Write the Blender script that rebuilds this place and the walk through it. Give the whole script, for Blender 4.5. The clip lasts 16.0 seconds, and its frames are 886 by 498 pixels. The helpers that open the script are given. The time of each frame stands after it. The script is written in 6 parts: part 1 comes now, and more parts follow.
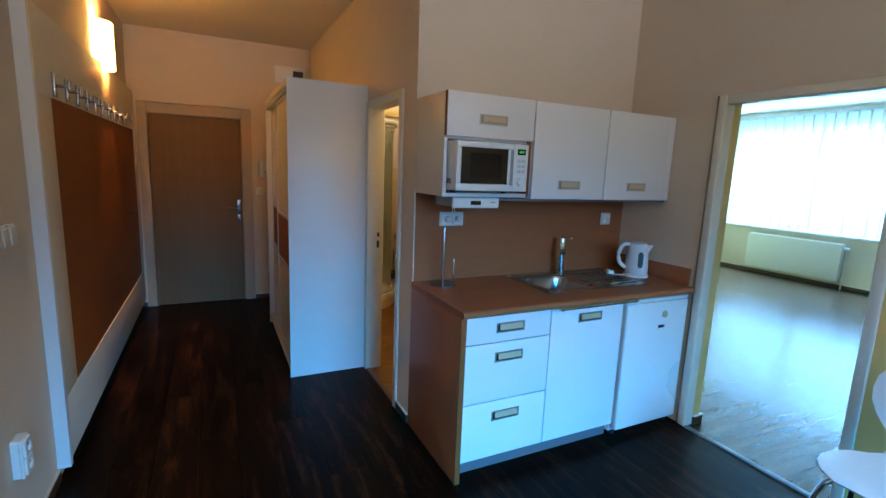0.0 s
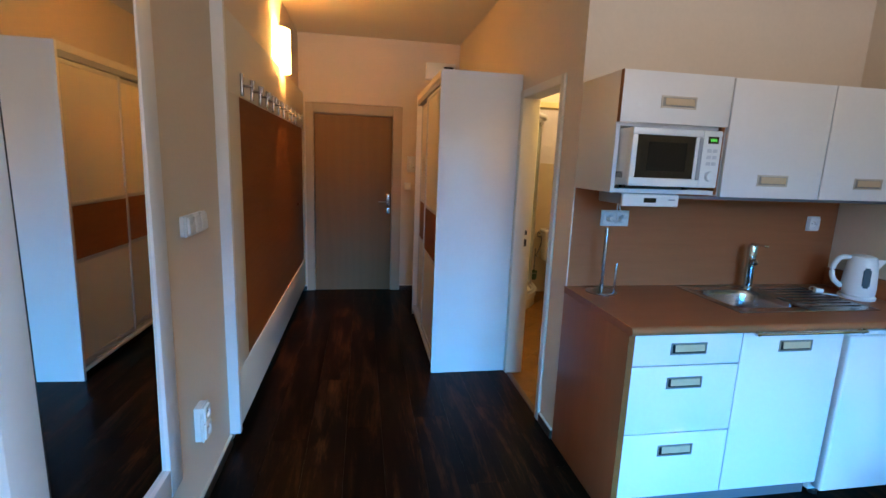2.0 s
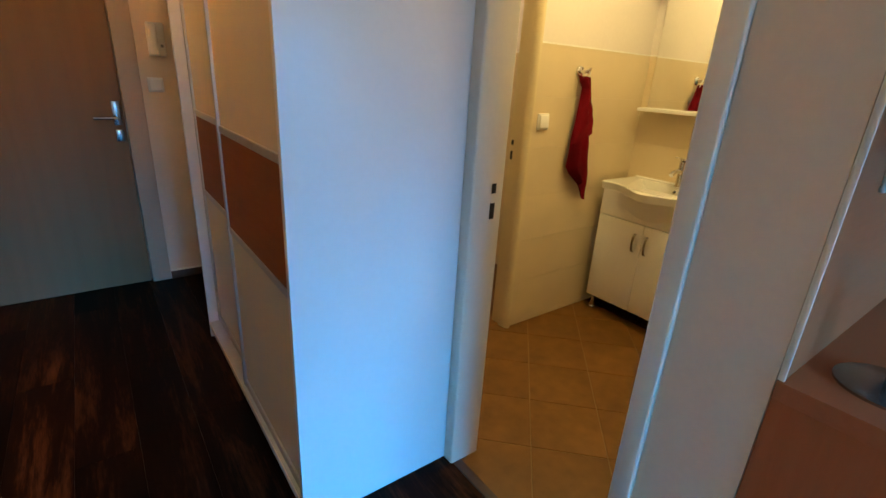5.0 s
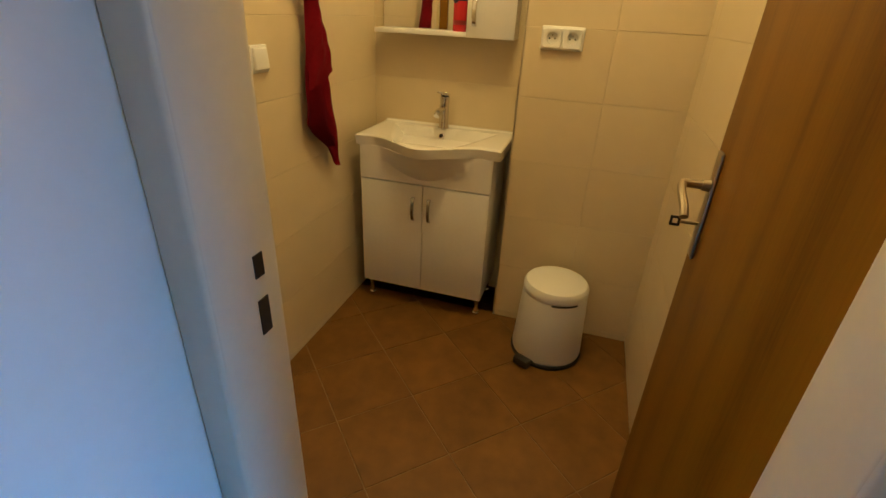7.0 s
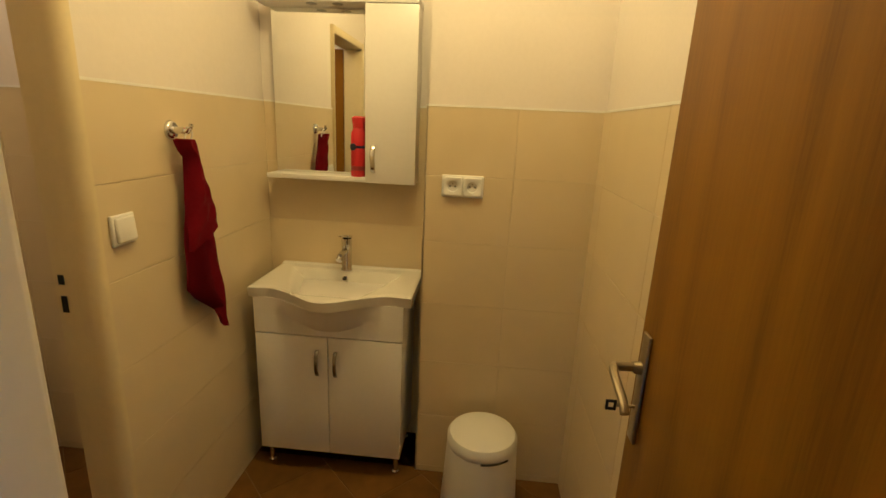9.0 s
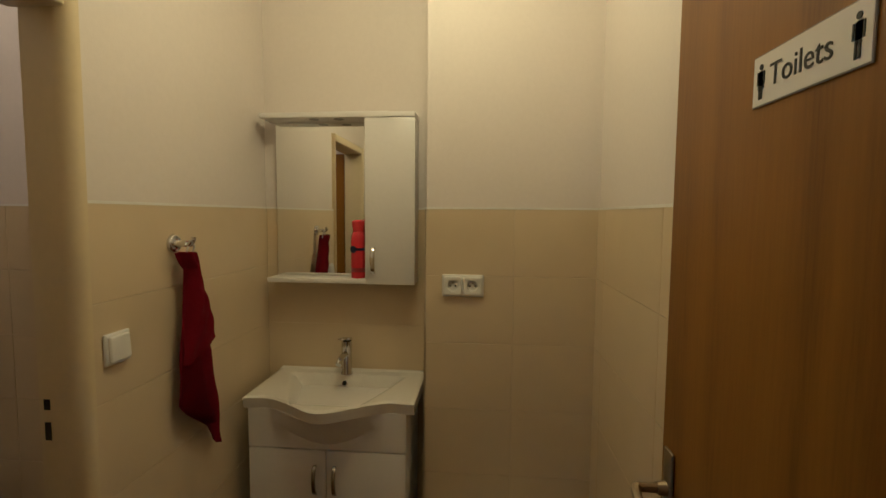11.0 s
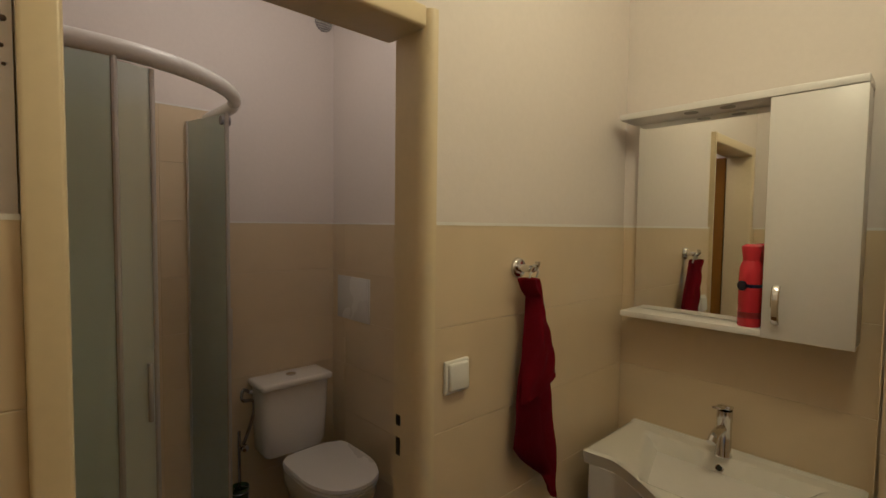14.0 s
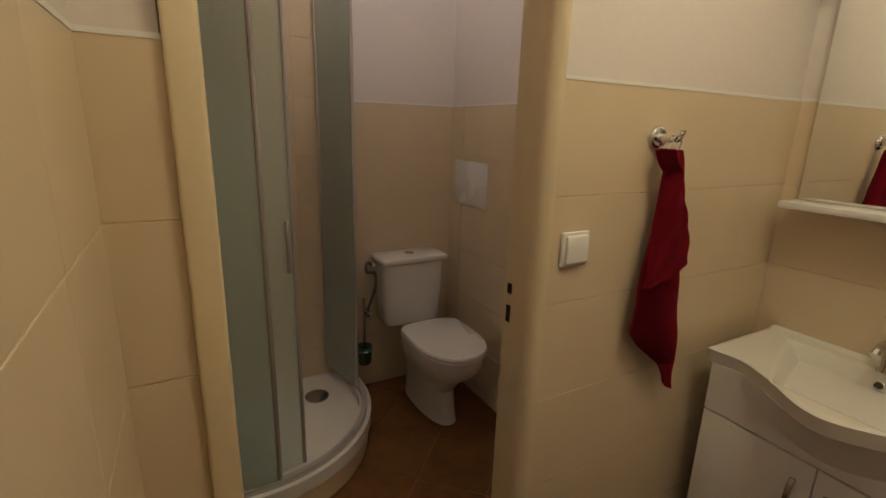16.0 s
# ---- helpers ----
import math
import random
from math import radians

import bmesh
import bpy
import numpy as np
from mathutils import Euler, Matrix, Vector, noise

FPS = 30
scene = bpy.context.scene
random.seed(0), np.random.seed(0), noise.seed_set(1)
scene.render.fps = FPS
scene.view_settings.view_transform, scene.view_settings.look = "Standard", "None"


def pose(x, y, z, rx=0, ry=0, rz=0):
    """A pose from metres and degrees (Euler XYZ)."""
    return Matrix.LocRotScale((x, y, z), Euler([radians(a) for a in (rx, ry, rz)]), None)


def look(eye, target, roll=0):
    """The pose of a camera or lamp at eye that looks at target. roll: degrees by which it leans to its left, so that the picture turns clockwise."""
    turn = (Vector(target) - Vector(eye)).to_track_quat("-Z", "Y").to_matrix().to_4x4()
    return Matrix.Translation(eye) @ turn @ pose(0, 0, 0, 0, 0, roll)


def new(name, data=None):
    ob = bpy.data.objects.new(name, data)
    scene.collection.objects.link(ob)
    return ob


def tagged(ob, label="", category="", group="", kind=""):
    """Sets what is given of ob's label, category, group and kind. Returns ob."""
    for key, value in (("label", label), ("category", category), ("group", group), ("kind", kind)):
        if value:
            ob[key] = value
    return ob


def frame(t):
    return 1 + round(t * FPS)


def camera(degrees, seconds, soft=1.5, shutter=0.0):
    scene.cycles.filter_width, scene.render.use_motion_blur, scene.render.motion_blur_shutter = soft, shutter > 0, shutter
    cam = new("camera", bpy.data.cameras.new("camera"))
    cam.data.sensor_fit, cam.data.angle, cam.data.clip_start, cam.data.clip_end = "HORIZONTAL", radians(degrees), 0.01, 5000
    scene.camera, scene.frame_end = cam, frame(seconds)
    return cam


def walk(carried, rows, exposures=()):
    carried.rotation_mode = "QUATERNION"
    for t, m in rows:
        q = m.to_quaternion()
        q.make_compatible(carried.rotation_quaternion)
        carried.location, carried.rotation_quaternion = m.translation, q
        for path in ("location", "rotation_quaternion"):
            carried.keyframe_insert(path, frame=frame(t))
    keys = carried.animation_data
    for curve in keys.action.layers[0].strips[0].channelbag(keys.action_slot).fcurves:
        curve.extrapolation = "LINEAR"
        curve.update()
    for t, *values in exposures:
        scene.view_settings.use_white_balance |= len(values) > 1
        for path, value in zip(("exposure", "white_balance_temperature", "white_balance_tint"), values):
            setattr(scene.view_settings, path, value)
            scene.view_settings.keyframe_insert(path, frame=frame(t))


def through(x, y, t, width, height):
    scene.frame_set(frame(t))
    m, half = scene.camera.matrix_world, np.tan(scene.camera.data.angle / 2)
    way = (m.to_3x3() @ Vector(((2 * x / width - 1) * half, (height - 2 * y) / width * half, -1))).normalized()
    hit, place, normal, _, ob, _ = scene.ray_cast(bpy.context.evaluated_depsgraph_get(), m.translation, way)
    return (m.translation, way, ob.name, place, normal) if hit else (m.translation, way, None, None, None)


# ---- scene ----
cam = camera(86.7, 16.0)
PATH = [
    (0, (0.093, 0.375, 1.499), (0.967, 2.143, 1.167), 2.3),
    (0.5, (0.06, 0.383, 1.505), (0.785, 2.216, 1.167), 2.5),
    (1, (0.041, 0.393, 1.502), (0.608, 2.282, 1.168), 2.8),
    (1.5, (0.033, 0.423, 1.5), (0.474, 2.344, 1.162), 2.4),
    (2, (0.058, 0.576, 1.471), (0.399, 2.512, 1.107), 2.2),
    (2.5, (0.089, 0.844, 1.476), (0.369, 2.784, 1.082), 1.8),
    (3, (0.044, 1.182, 1.458), (0.358, 3.111, 1.032), 1.8),
    (3.2, (0.0, 1.312, 1.441), (0.375, 3.228, 1.009), 1.6),
    (5.3, (0.275, 2.739, 1.307), (1.54, 4.096, 0.56), 3.6),
    (5.5, (0.325, 2.833, 1.296), (1.681, 4.084, 0.522), 3.5),
    (6, (0.445, 3.083, 1.293), (2.004, 3.997, 0.435), 3.5),
    (6.5, (0.591, 3.21, 1.285), (2.243, 3.889, 0.385), 2.9),
    (7, (0.757, 3.256, 1.298), (2.47, 3.749, 0.391), 2.9),
    (7.5, (0.847, 3.274, 1.329), (2.605, 3.644, 0.45), 3.0),
    (8, (0.918, 3.301, 1.362), (2.73, 3.563, 0.555), 3.0),
    (8.5, (0.936, 3.319, 1.4), (2.805, 3.504, 0.713), 3.0),
    (9, (0.941, 3.319, 1.435), (2.869, 3.472, 0.927), 2.6),
    (9.5, (0.937, 3.302, 1.461), (2.906, 3.452, 1.14), 2.2),
    (9.7, (0.93, 3.307, 1.482), (2.908, 3.44, 1.213), 2.1),
    (11.8, (1.061, 3.338, 1.471), (3.044, 3.586, 1.407), 0.4),
    (12, (1.112, 3.348, 1.466), (3.082, 3.68, 1.375), 0.3),
    (12.5, (1.201, 3.377, 1.479), (3.105, 3.977, 1.348), 0.3),
    (13, (1.242, 3.402, 1.489), (2.995, 4.356, 1.358), 0.6),
    (13.5, (1.255, 3.433, 1.494), (2.832, 4.658, 1.384), 0.5),
    (14, (1.262, 3.45, 1.499), (2.626, 4.91, 1.399), 0.7),
    (14.5, (1.27, 3.45, 1.489), (2.454, 5.059, 1.378), 0.7),
    (15, (1.282, 3.462, 1.46), (2.339, 5.149, 1.266), 1.4),
    (15.5, (1.284, 3.47, 1.429), (2.268, 5.18, 1.1), 1.7),
    (16, (1.285, 3.48, 1.401), (2.225, 5.171, 0.894), 1.7),
]

# seconds, stops, white balance and tint
EXPOSURES = [(0.0, -0.22, 6400, 5), (0.5, 0.03, 6450, 8), (2.0, 0.22, 6600, 10), (3.0, 0.37, 6600, 11), (5.5, 0.36, 5700, -2), (6.0, 0.06, 5600, -3), (6.5, -0.02, 5700, 1), (7.2, 0.08, 6100, 7), (8.0, 0.15, 6500, 8), (9.0, -0.12, 5800, 5), (9.7, -0.55, 5300, 6), (11.8, -1.2, 4550, 11), (13.0, -1.1, 4500, 13), (14.0, -1.03, 4500, 14), (15.0, -0.95, 4500, 15), (16.0, -0.58, 4500, 16)]

walk(cam, [(t, look(eye, target, roll)) for t, eye, target, roll in PATH], EXPOSURES)

# ---- world and lights ----
world = bpy.data.worlds.new("sky_world")
scene.world = world
world.use_nodes = True
sky = world.node_tree.nodes.new("ShaderNodeTexSky")
sky.sky_type, sky.sun_disc, sky.sun_elevation, sky.sun_rotation = "NISHITA", False, radians(40), radians(150)
world.node_tree.links.new(sky.outputs[0], world.node_tree.nodes["Background"].inputs[0])
world.node_tree.nodes["Background"].inputs[1].default_value = 0.1


def lamp_area(name, m, sx, sy, watts, color, spread=180):
    d = bpy.data.lights.new(name, "AREA")
    d.shape, d.size, d.size_y, d.energy, d.color, d.spread = "RECTANGLE", sx, sy, watts, color, radians(spread)
    ob = new(name, d)
    ob.matrix_world = m
    return ob


def lamp_point(name, p, r, watts, color):
    d = bpy.data.lights.new(name, "POINT")
    d.shadow_soft_size, d.energy, d.color = r, watts, color
    ob = new(name, d)
    ob.location = p
    return ob


DAY = (0.03, 0.405, 1.0)
WARM = (1.0, 0.46, 0.13)
# sky through the window behind, and an added fill standing in for ground bounce outside it
lamp_area("skylight_south", look((1.15, -2.82, 1.75), (1.15, 0.58, -0.72)), 2.0, 1.4, 178, DAY, 66)
# fill lamp tilted up to brighten ceiling and upper walls
lamp_area("groundlight_south", look((0.9, -2.86, 1.65), (0.9, -1.0, 3.9)), 2.5, 1.4, 138, (0.78, 0.80, 0.95), 104)
lamp_area("daylight_east", look((8.62, 4.0, 1.62), (2.0, 4.0, 1.3)), 3.9, 1.75, 1000, (0.22, 0.54, 1.0))
lamp_point("sconce_bulb", (-0.535, 4.53, 2.26), 0.03, 130, WARM)
lamp_point("wash_ceiling_lamp", (2.08, 3.50, 2.40), 0.12, 26, (1.0, 0.725, 0.29))
# unseen lamp, added to brighten the toilet room
lamp_point("wc_ceiling_lamp", (1.9, 4.95, 2.52), 0.10, 13, (1.0, 0.72, 0.40))

# ---- materials ----


def nodes_of(name):
    m = bpy.data.materials.new(name)
    m.use_nodes = True
    nt = m.node_tree
    return m, nt, nt.nodes["Principled BSDF"]


def add(nt, kind, **values):
    n = nt.nodes.new(kind)
    for k, v in values.items():
        n.inputs[k].default_value = v
    return n


def coords(nt, scale=(1, 1, 1), shuffle=0.0):
    """Object coordinates, scaled, moved by a random amount for each object."""
    tc = nt.nodes.new("ShaderNodeTexCoord")
    mp = nt.nodes.new("ShaderNodeMapping")
    mp.inputs["Scale"].default_value = scale
    nt.links.new(tc.outputs["Object"], mp.inputs["Vector"])
    if shuffle:
        info = nt.nodes.new("ShaderNodeObjectInfo")
        mul = nt.nodes.new("ShaderNodeMath")
        mul.operation = "MULTIPLY"
        mul.inputs[1].default_value = shuffle
        nt.links.new(info.outputs["Random"], mul.inputs[0])
        comb = nt.nodes.new("ShaderNodeCombineXYZ")
        for i in range(3):
            nt.links.new(mul.outputs[0], comb.inputs[i])
        nt.links.new(comb.outputs[0], mp.inputs["Location"])
    return mp.outputs[0]


def ramp(nt, fac, stops):
    r = nt.nodes.new("ShaderNodeValToRGB")
    e = r.color_ramp.elements
    while len(e) < len(stops):
        e.new(0.5)
    for el, (p, c) in zip(e, stops):
        el.position, el.color = p, (*c, 1)
    nt.links.new(fac, r.inputs[0])
    return r.outputs[0]


def tone(c, k):
    return tuple(min(1.0, v * k) for v in c)


def surface(name, color, rough=0.5, metal=0.0, var=0.08, grain=60.0, patch=2.0, bump=0.02, bump_scale=120.0, spec=0.5, per_object=0.0):
    """A plain material with two scales of variation and a fine relief."""
    m, nt, b = nodes_of(name)
    v = coords(nt, shuffle=7.0 if per_object else 0.0)
    n1 = add(nt, "ShaderNodeTexNoise", Scale=patch, Detail=4.0)
    n2 = add(nt, "ShaderNodeTexNoise", Scale=grain, Detail=3.0)
    for n in (n1, n2):
        nt.links.new(v, n.inputs["Vector"])
    mixf = nt.nodes.new("ShaderNodeMix")
    mixf.inputs[0].default_value = 0.4
    nt.links.new(n1.outputs["Fac"], mixf.inputs[2])
    nt.links.new(n2.outputs["Fac"], mixf.inputs[3])
    col = ramp(nt, mixf.outputs[0], [(0.3, tone(color, 1 - var)), (0.7, tone(color, 1 + var * 0.6))])
    if per_object:
        info = nt.nodes.new("ShaderNodeObjectInfo")
        hsv = nt.nodes.new("ShaderNodeHueSaturation")
        mr = add(nt, "ShaderNodeMapRange")
        mr.inputs["To Min"].default_value, mr.inputs["To Max"].default_value = 1 - per_object, 1 + per_object
        nt.links.new(info.outputs["Random"], mr.inputs[0])
        nt.links.new(mr.outputs[0], hsv.inputs["Value"])
        nt.links.new(col, hsv.inputs["Color"])
        col = hsv.outputs[0]
    nt.links.new(col, b.inputs["Base Color"])
    rr = add(nt, "ShaderNodeMapRange")
    rr.inputs["To Min"].default_value, rr.inputs["To Max"].default_value = max(0.02, rough * 0.85), min(1, rough * 1.15)
    nt.links.new(n1.outputs["Fac"], rr.inputs[0])
    nt.links.new(rr.outputs[0], b.inputs["Roughness"])
    b.inputs["Metallic"].default_value = metal
    b.inputs["Specular IOR Level"].default_value = spec
    if bump:
        n3 = add(nt, "ShaderNodeTexNoise", Scale=bump_scale, Detail=3.0)
        nt.links.new(v, n3.inputs["Vector"])
        bp = add(nt, "ShaderNodeBump", Strength=bump, Distance=0.01)
        nt.links.new(n3.outputs["Fac"], bp.inputs["Height"])
        nt.links.new(bp.outputs[0], b.inputs["Normal"])
    return m


def timber(name, dark, light, stretch, rough=0.35, bump=0.03, shuffle=13.0, per_object=0.15, rings=6.0, spec=0.5, lean=0.5):
    """Wood: streaks along one axis, with wide figure and fine pores."""
    m, nt, b = nodes_of(name)
    v = coords(nt, stretch, shuffle)
    n1 = add(nt, "ShaderNodeTexNoise", Scale=rings, Detail=5.0, Roughness=0.6, Distortion=0.8)
    n2 = add(nt, "ShaderNodeTexNoise", Scale=rings * 9, Detail=4.0, Roughness=0.7)
    for n in (n1, n2):
        nt.links.new(v, n.inputs["Vector"])
    mixf = nt.nodes.new("ShaderNodeMix")
    mixf.inputs[0].default_value = 0.35
    nt.links.new(n1.outputs["Fac"], mixf.inputs[2])
    nt.links.new(n2.outputs["Fac"], mixf.inputs[3])
    mid = tuple(a + (c - a) * lean for a, c in zip(dark, light))
    col = ramp(nt, mixf.outputs[0], [(0.32, dark), (0.5, mid), (0.68, light)])
    info = nt.nodes.new("ShaderNodeObjectInfo")
    hsv = nt.nodes.new("ShaderNodeHueSaturation")
    mr = add(nt, "ShaderNodeMapRange")
    mr.inputs["To Min"].default_value, mr.inputs["To Max"].default_value = 1 - per_object, 1 + per_object
    nt.links.new(info.outputs["Random"], mr.inputs[0])
    nt.links.new(mr.outputs[0], hsv.inputs["Value"])
    nt.links.new(col, hsv.inputs["Color"])
    nt.links.new(hsv.outputs[0], b.inputs["Base Color"])
    rr = add(nt, "ShaderNodeMapRange")
    rr.inputs["To Min"].default_value, rr.inputs["To Max"].default_value = rough * 0.85, rough * 1.2
    nt.links.new(n2.outputs["Fac"], rr.inputs[0])
    nt.links.new(rr.outputs[0], b.inputs["Roughness"])
    b.inputs["Specular IOR Level"].default_value = spec
    bp = add(nt, "ShaderNodeBump", Strength=bump, Distance=0.004)
    nt.links.new(n2.outputs["Fac"], bp.inputs["Height"])
    nt.links.new(bp.outputs[0], b.inputs["Normal"])
    return m


def glowing(name, color, strength):
    m, nt, b = nodes_of(name)
    b.inputs["Base Color"].default_value = (*color, 1)
    b.inputs["Emission Color"].default_value = (*color, 1)
    b.inputs["Emission Strength"].default_value = strength
    return m


def glassy(name, color, rough, ior=1.45):
    m, nt, b = nodes_of(name)
    b.inputs["Base Color"].default_value = (*color, 1)
    b.inputs["Transmission Weight"].default_value = 1.0
    b.inputs["Roughness"].default_value = rough
    b.inputs["IOR"].default_value = ior
    return m


def fabric(name, color, through):
    """Thin woven cloth that lets part of the light pass."""
    m = surface(name, color, 0.85, var=0.04, grain=120)
    nt = m.node_tree
    tr = nt.nodes.new("ShaderNodeBsdfTranslucent")
    tr.inputs["Color"].default_value = (*color, 1)
    mx = nt.nodes.new("ShaderNodeMixShader")
    mx.inputs[0].default_value = through
    nt.links.new(nt.nodes["Principled BSDF"].outputs[0], mx.inputs[1])
    nt.links.new(tr.outputs[0], mx.inputs[2])
    nt.links.new(mx.outputs[0], nt.nodes["Material Output"].inputs["Surface"])
    return m


def veneer(name, dark, light, along, rough, spec, figure=1.0):
    """Sliced oak: arched figure stretched along the height, with short dark pores."""
    m, nt, b = nodes_of(name)
    v = coords(nt, along)
    warp = add(nt, "ShaderNodeTexNoise", Scale=1.1, Detail=2.0)
    nt.links.new(v, warp.inputs["Vector"])
    off = nt.nodes.new("ShaderNodeVectorMath")
    off.operation = "MULTIPLY_ADD"
    off.inputs[1].default_value = (1.6 * figure,) * 3
    nt.links.new(warp.outputs["Color"], off.inputs[0])
    nt.links.new(v, off.inputs[2])
    wave = add(nt, "ShaderNodeTexWave", Scale=0.55, Distortion=5.0, Detail=3.0)
    wave.inputs["Detail Scale"].default_value = 1.4
    nt.links.new(off.outputs[0], wave.inputs["Vector"])
    cloud = add(nt, "ShaderNodeTexNoise", Scale=0.9, Detail=4.0, Distortion=0.5)
    nt.links.new(v, cloud.inputs["Vector"])
    tc = coords(nt, (110, 110, 5.5))
    pores = add(nt, "ShaderNodeTexNoise", Scale=1.6, Detail=3.0, Roughness=0.7)
    nt.links.new(tc, pores.inputs["Vector"])
    f1 = nt.nodes.new("ShaderNodeMix")
    f1.inputs[0].default_value = 0.62
    nt.links.new(wave.outputs["Fac"], f1.inputs[2])
    nt.links.new(cloud.outputs["Fac"], f1.inputs[3])
    f2 = nt.nodes.new("ShaderNodeMix")
    f2.inputs[0].default_value = 0.42
    nt.links.new(f1.outputs[0], f2.inputs[2])
    nt.links.new(pores.outputs["Fac"], f2.inputs[3])
    mid = tuple(p * 0.4 + q * 0.6 for p, q in zip(dark, light))
    nt.links.new(ramp(nt, f2.outputs[0], [(0.28, dark), (0.48, mid), (0.72, light)]), b.inputs["Base Color"])
    b.inputs["Roughness"].default_value = rough
    b.inputs["Specular IOR Level"].default_value = spec
    bp = add(nt, "ShaderNodeBump", Strength=0.03, Distance=0.003)
    nt.links.new(pores.outputs["Fac"], bp.inputs["Height"])
    nt.links.new(bp.outputs[0], b.inputs["Normal"])
    return m


M_WALL = surface("beige_wall_paint", (0.71, 0.585, 0.45), 0.75, var=0.05, patch=1.2, bump=0.05, bump_scale=180)
M_YELLOW = surface("yellow_wall_paint", (0.72, 0.50, 0.18), 0.75, var=0.05, patch=1.2, bump=0.05, bump_scale=180)
M_WHITEWALL = surface("white_wall_paint", (0.76, 0.70, 0.655), 0.75, var=0.04, patch=1.5, bump=0.05, bump_scale=180)
M_CEIL = surface("ceiling_paint", (0.74, 0.67, 0.57), 0.8, var=0.04, patch=1.0, bump=0.08, bump_scale=150)
M_FRAME = surface("cream_enamel", (0.71, 0.60, 0.37), 0.32, var=0.05, patch=6, bump=0.015, bump_scale=60)
M_FRAMEW = surface("ivory_enamel", (0.74, 0.68, 0.56), 0.32, var=0.05, patch=6, bump=0.015, bump_scale=60)
M_WHITE = surface("white_laminate", (0.80, 0.775, 0.755), 0.32, var=0.03, patch=3, bump=0.008, bump_scale=300)
M_BEIGE = surface("beige_laminate", (0.70, 0.62, 0.50), 0.4, var=0.03, patch=3, bump=0.008, bump_scale=300)
M_PLASTIC = surface("white_plastic", (0.78, 0.77, 0.74), 0.28, var=0.006, patch=1.5, bump=0)
M_GREYPLASTIC = surface("grey_plastic", (0.30, 0.30, 0.31), 0.4, var=0.05, patch=8)
M_PORCELAIN = surface("porcelain", (0.80, 0.78, 0.73), 0.10, var=0.02, patch=4, bump=0.002)
M_BLACK = surface("black_plastic", (0.012, 0.012, 0.013), 0.35, var=0.1)
M_DARKGLASS = surface("dark_glass", (0.008, 0.008, 0.009), 0.06, var=0.05, bump=0)
M_GREYSCREEN = surface("oven_window", (0.010, 0.010, 0.008), 0.2, var=0.1, bump=0, spec=0.2)
M_CHROME = surface("chrome", (0.72, 0.72, 0.73), 0.10, 1.0, var=0.03, bump=0.002)
M_STEEL = surface("brushed_steel", (0.40, 0.40, 0.41), 0.24, 1.0, var=0.08, grain=200, bump=0.01, bump_scale=400)
M_ALU = surface("anodised_aluminium", (0.60, 0.59, 0.57), 0.48, 0.75, var=0.05, grain=150, bump=0.01)
M_BRASS = surface("aged_nickel", (0.42, 0.36, 0.26), 0.28, 1.0, var=0.12, grain=90)
M_SKIRT = surface("dark_brown_skirting", (0.06, 0.032, 0.02), 0.4, var=0.15, patch=10)
M_PLINTH = surface("grey_plinth", (0.13, 0.13, 0.14), 0.4, var=0.06)
M_TOWEL = surface("dark_red_terry", (0.20, 0.004, 0.012), 0.95, var=0.25, grain=260, patch=12, bump=0.8, bump_scale=420, spec=0.1)
M_REDCAN = surface("red_lacquer", (0.64, 0.035, 0.04), 0.2, var=0.05)
M_NAVY = surface("navy_print", (0.01, 0.012, 0.05), 0.3, var=0.05)
M_RED2 = surface("dark_red_print", (0.28, 0.02, 0.02), 0.3, var=0.05)
M_GROUT = surface("grout", (0.72, 0.62, 0.47), 0.85, var=0.12, patch=8, bump=0.1, bump_scale=250)
M_FGROUT = surface("floor_grout", (0.27, 0.165, 0.065), 0.85, var=0.15, patch=8, bump=0.1, bump_scale=250)
M_TILE = surface("cream_wall_tile", (0.69, 0.57, 0.37), 0.30, var=0.05, grain=9, patch=2.2, bump=0.02, bump_scale=30, per_object=0.012)
M_FTILE = surface("brown_floor_tile", (0.185, 0.086, 0.018), 0.42, var=0.32, grain=18, patch=5, bump=0.04, bump_scale=40, per_object=0.06, spec=0.3)
M_GREEN = surface("green_plastic", (0.05, 0.12, 0.05), 0.3, var=0.1)
M_RUBBER = surface("black_rubber", (0.015, 0.015, 0.015), 0.6, var=0.1)
M_INK = surface("black_ink", (0.01, 0.01, 0.01), 0.5, var=0.05, bump=0)
M_SIGN = surface("white_sign_film", (0.80, 0.78, 0.74), 0.3, var=0.02, bump=0)
M_SIGNEDGE = surface("grey_sign_edge", (0.30, 0.28, 0.25), 0.4, var=0.02, bump=0)
M_RAD = surface("radiator_enamel", (0.74, 0.70, 0.64), 0.35, var=0.03)
M_BLIND = fabric("blind_fabric", (0.75, 0.75, 0.72), 0.45)
M_LAMINATE = timber("dark_plank", (0.0025, 0.0011, 0.0007), (0.055, 0.018, 0.006), (6, 0.6, 6), 0.34, rings=2.2, per_object=0.35, spec=0.045, lean=0.09)
M_LIVPLANK = timber("walnut_plank", (0.036, 0.017, 0.010), (0.13, 0.07, 0.042), (0.9, 9, 9), 0.20, bump=0.012, rings=2.2, per_object=0.18, spec=0.5)
M_BROWN = timber("alder_laminate", (0.305, 0.102, 0.039), (0.345, 0.120, 0.047), (1.0, 8, 14), 0.42, bump=0.006, rings=3.0, per_object=0.0, shuffle=0.0, spec=0.22)
M_BROWNV = timber("alder_laminate_upright", (0.305, 0.102, 0.039), (0.345, 0.120, 0.047), (10, 10, 0.8), 0.42, bump=0.006, rings=3.0, per_object=0.0, shuffle=0.0, spec=0.22)
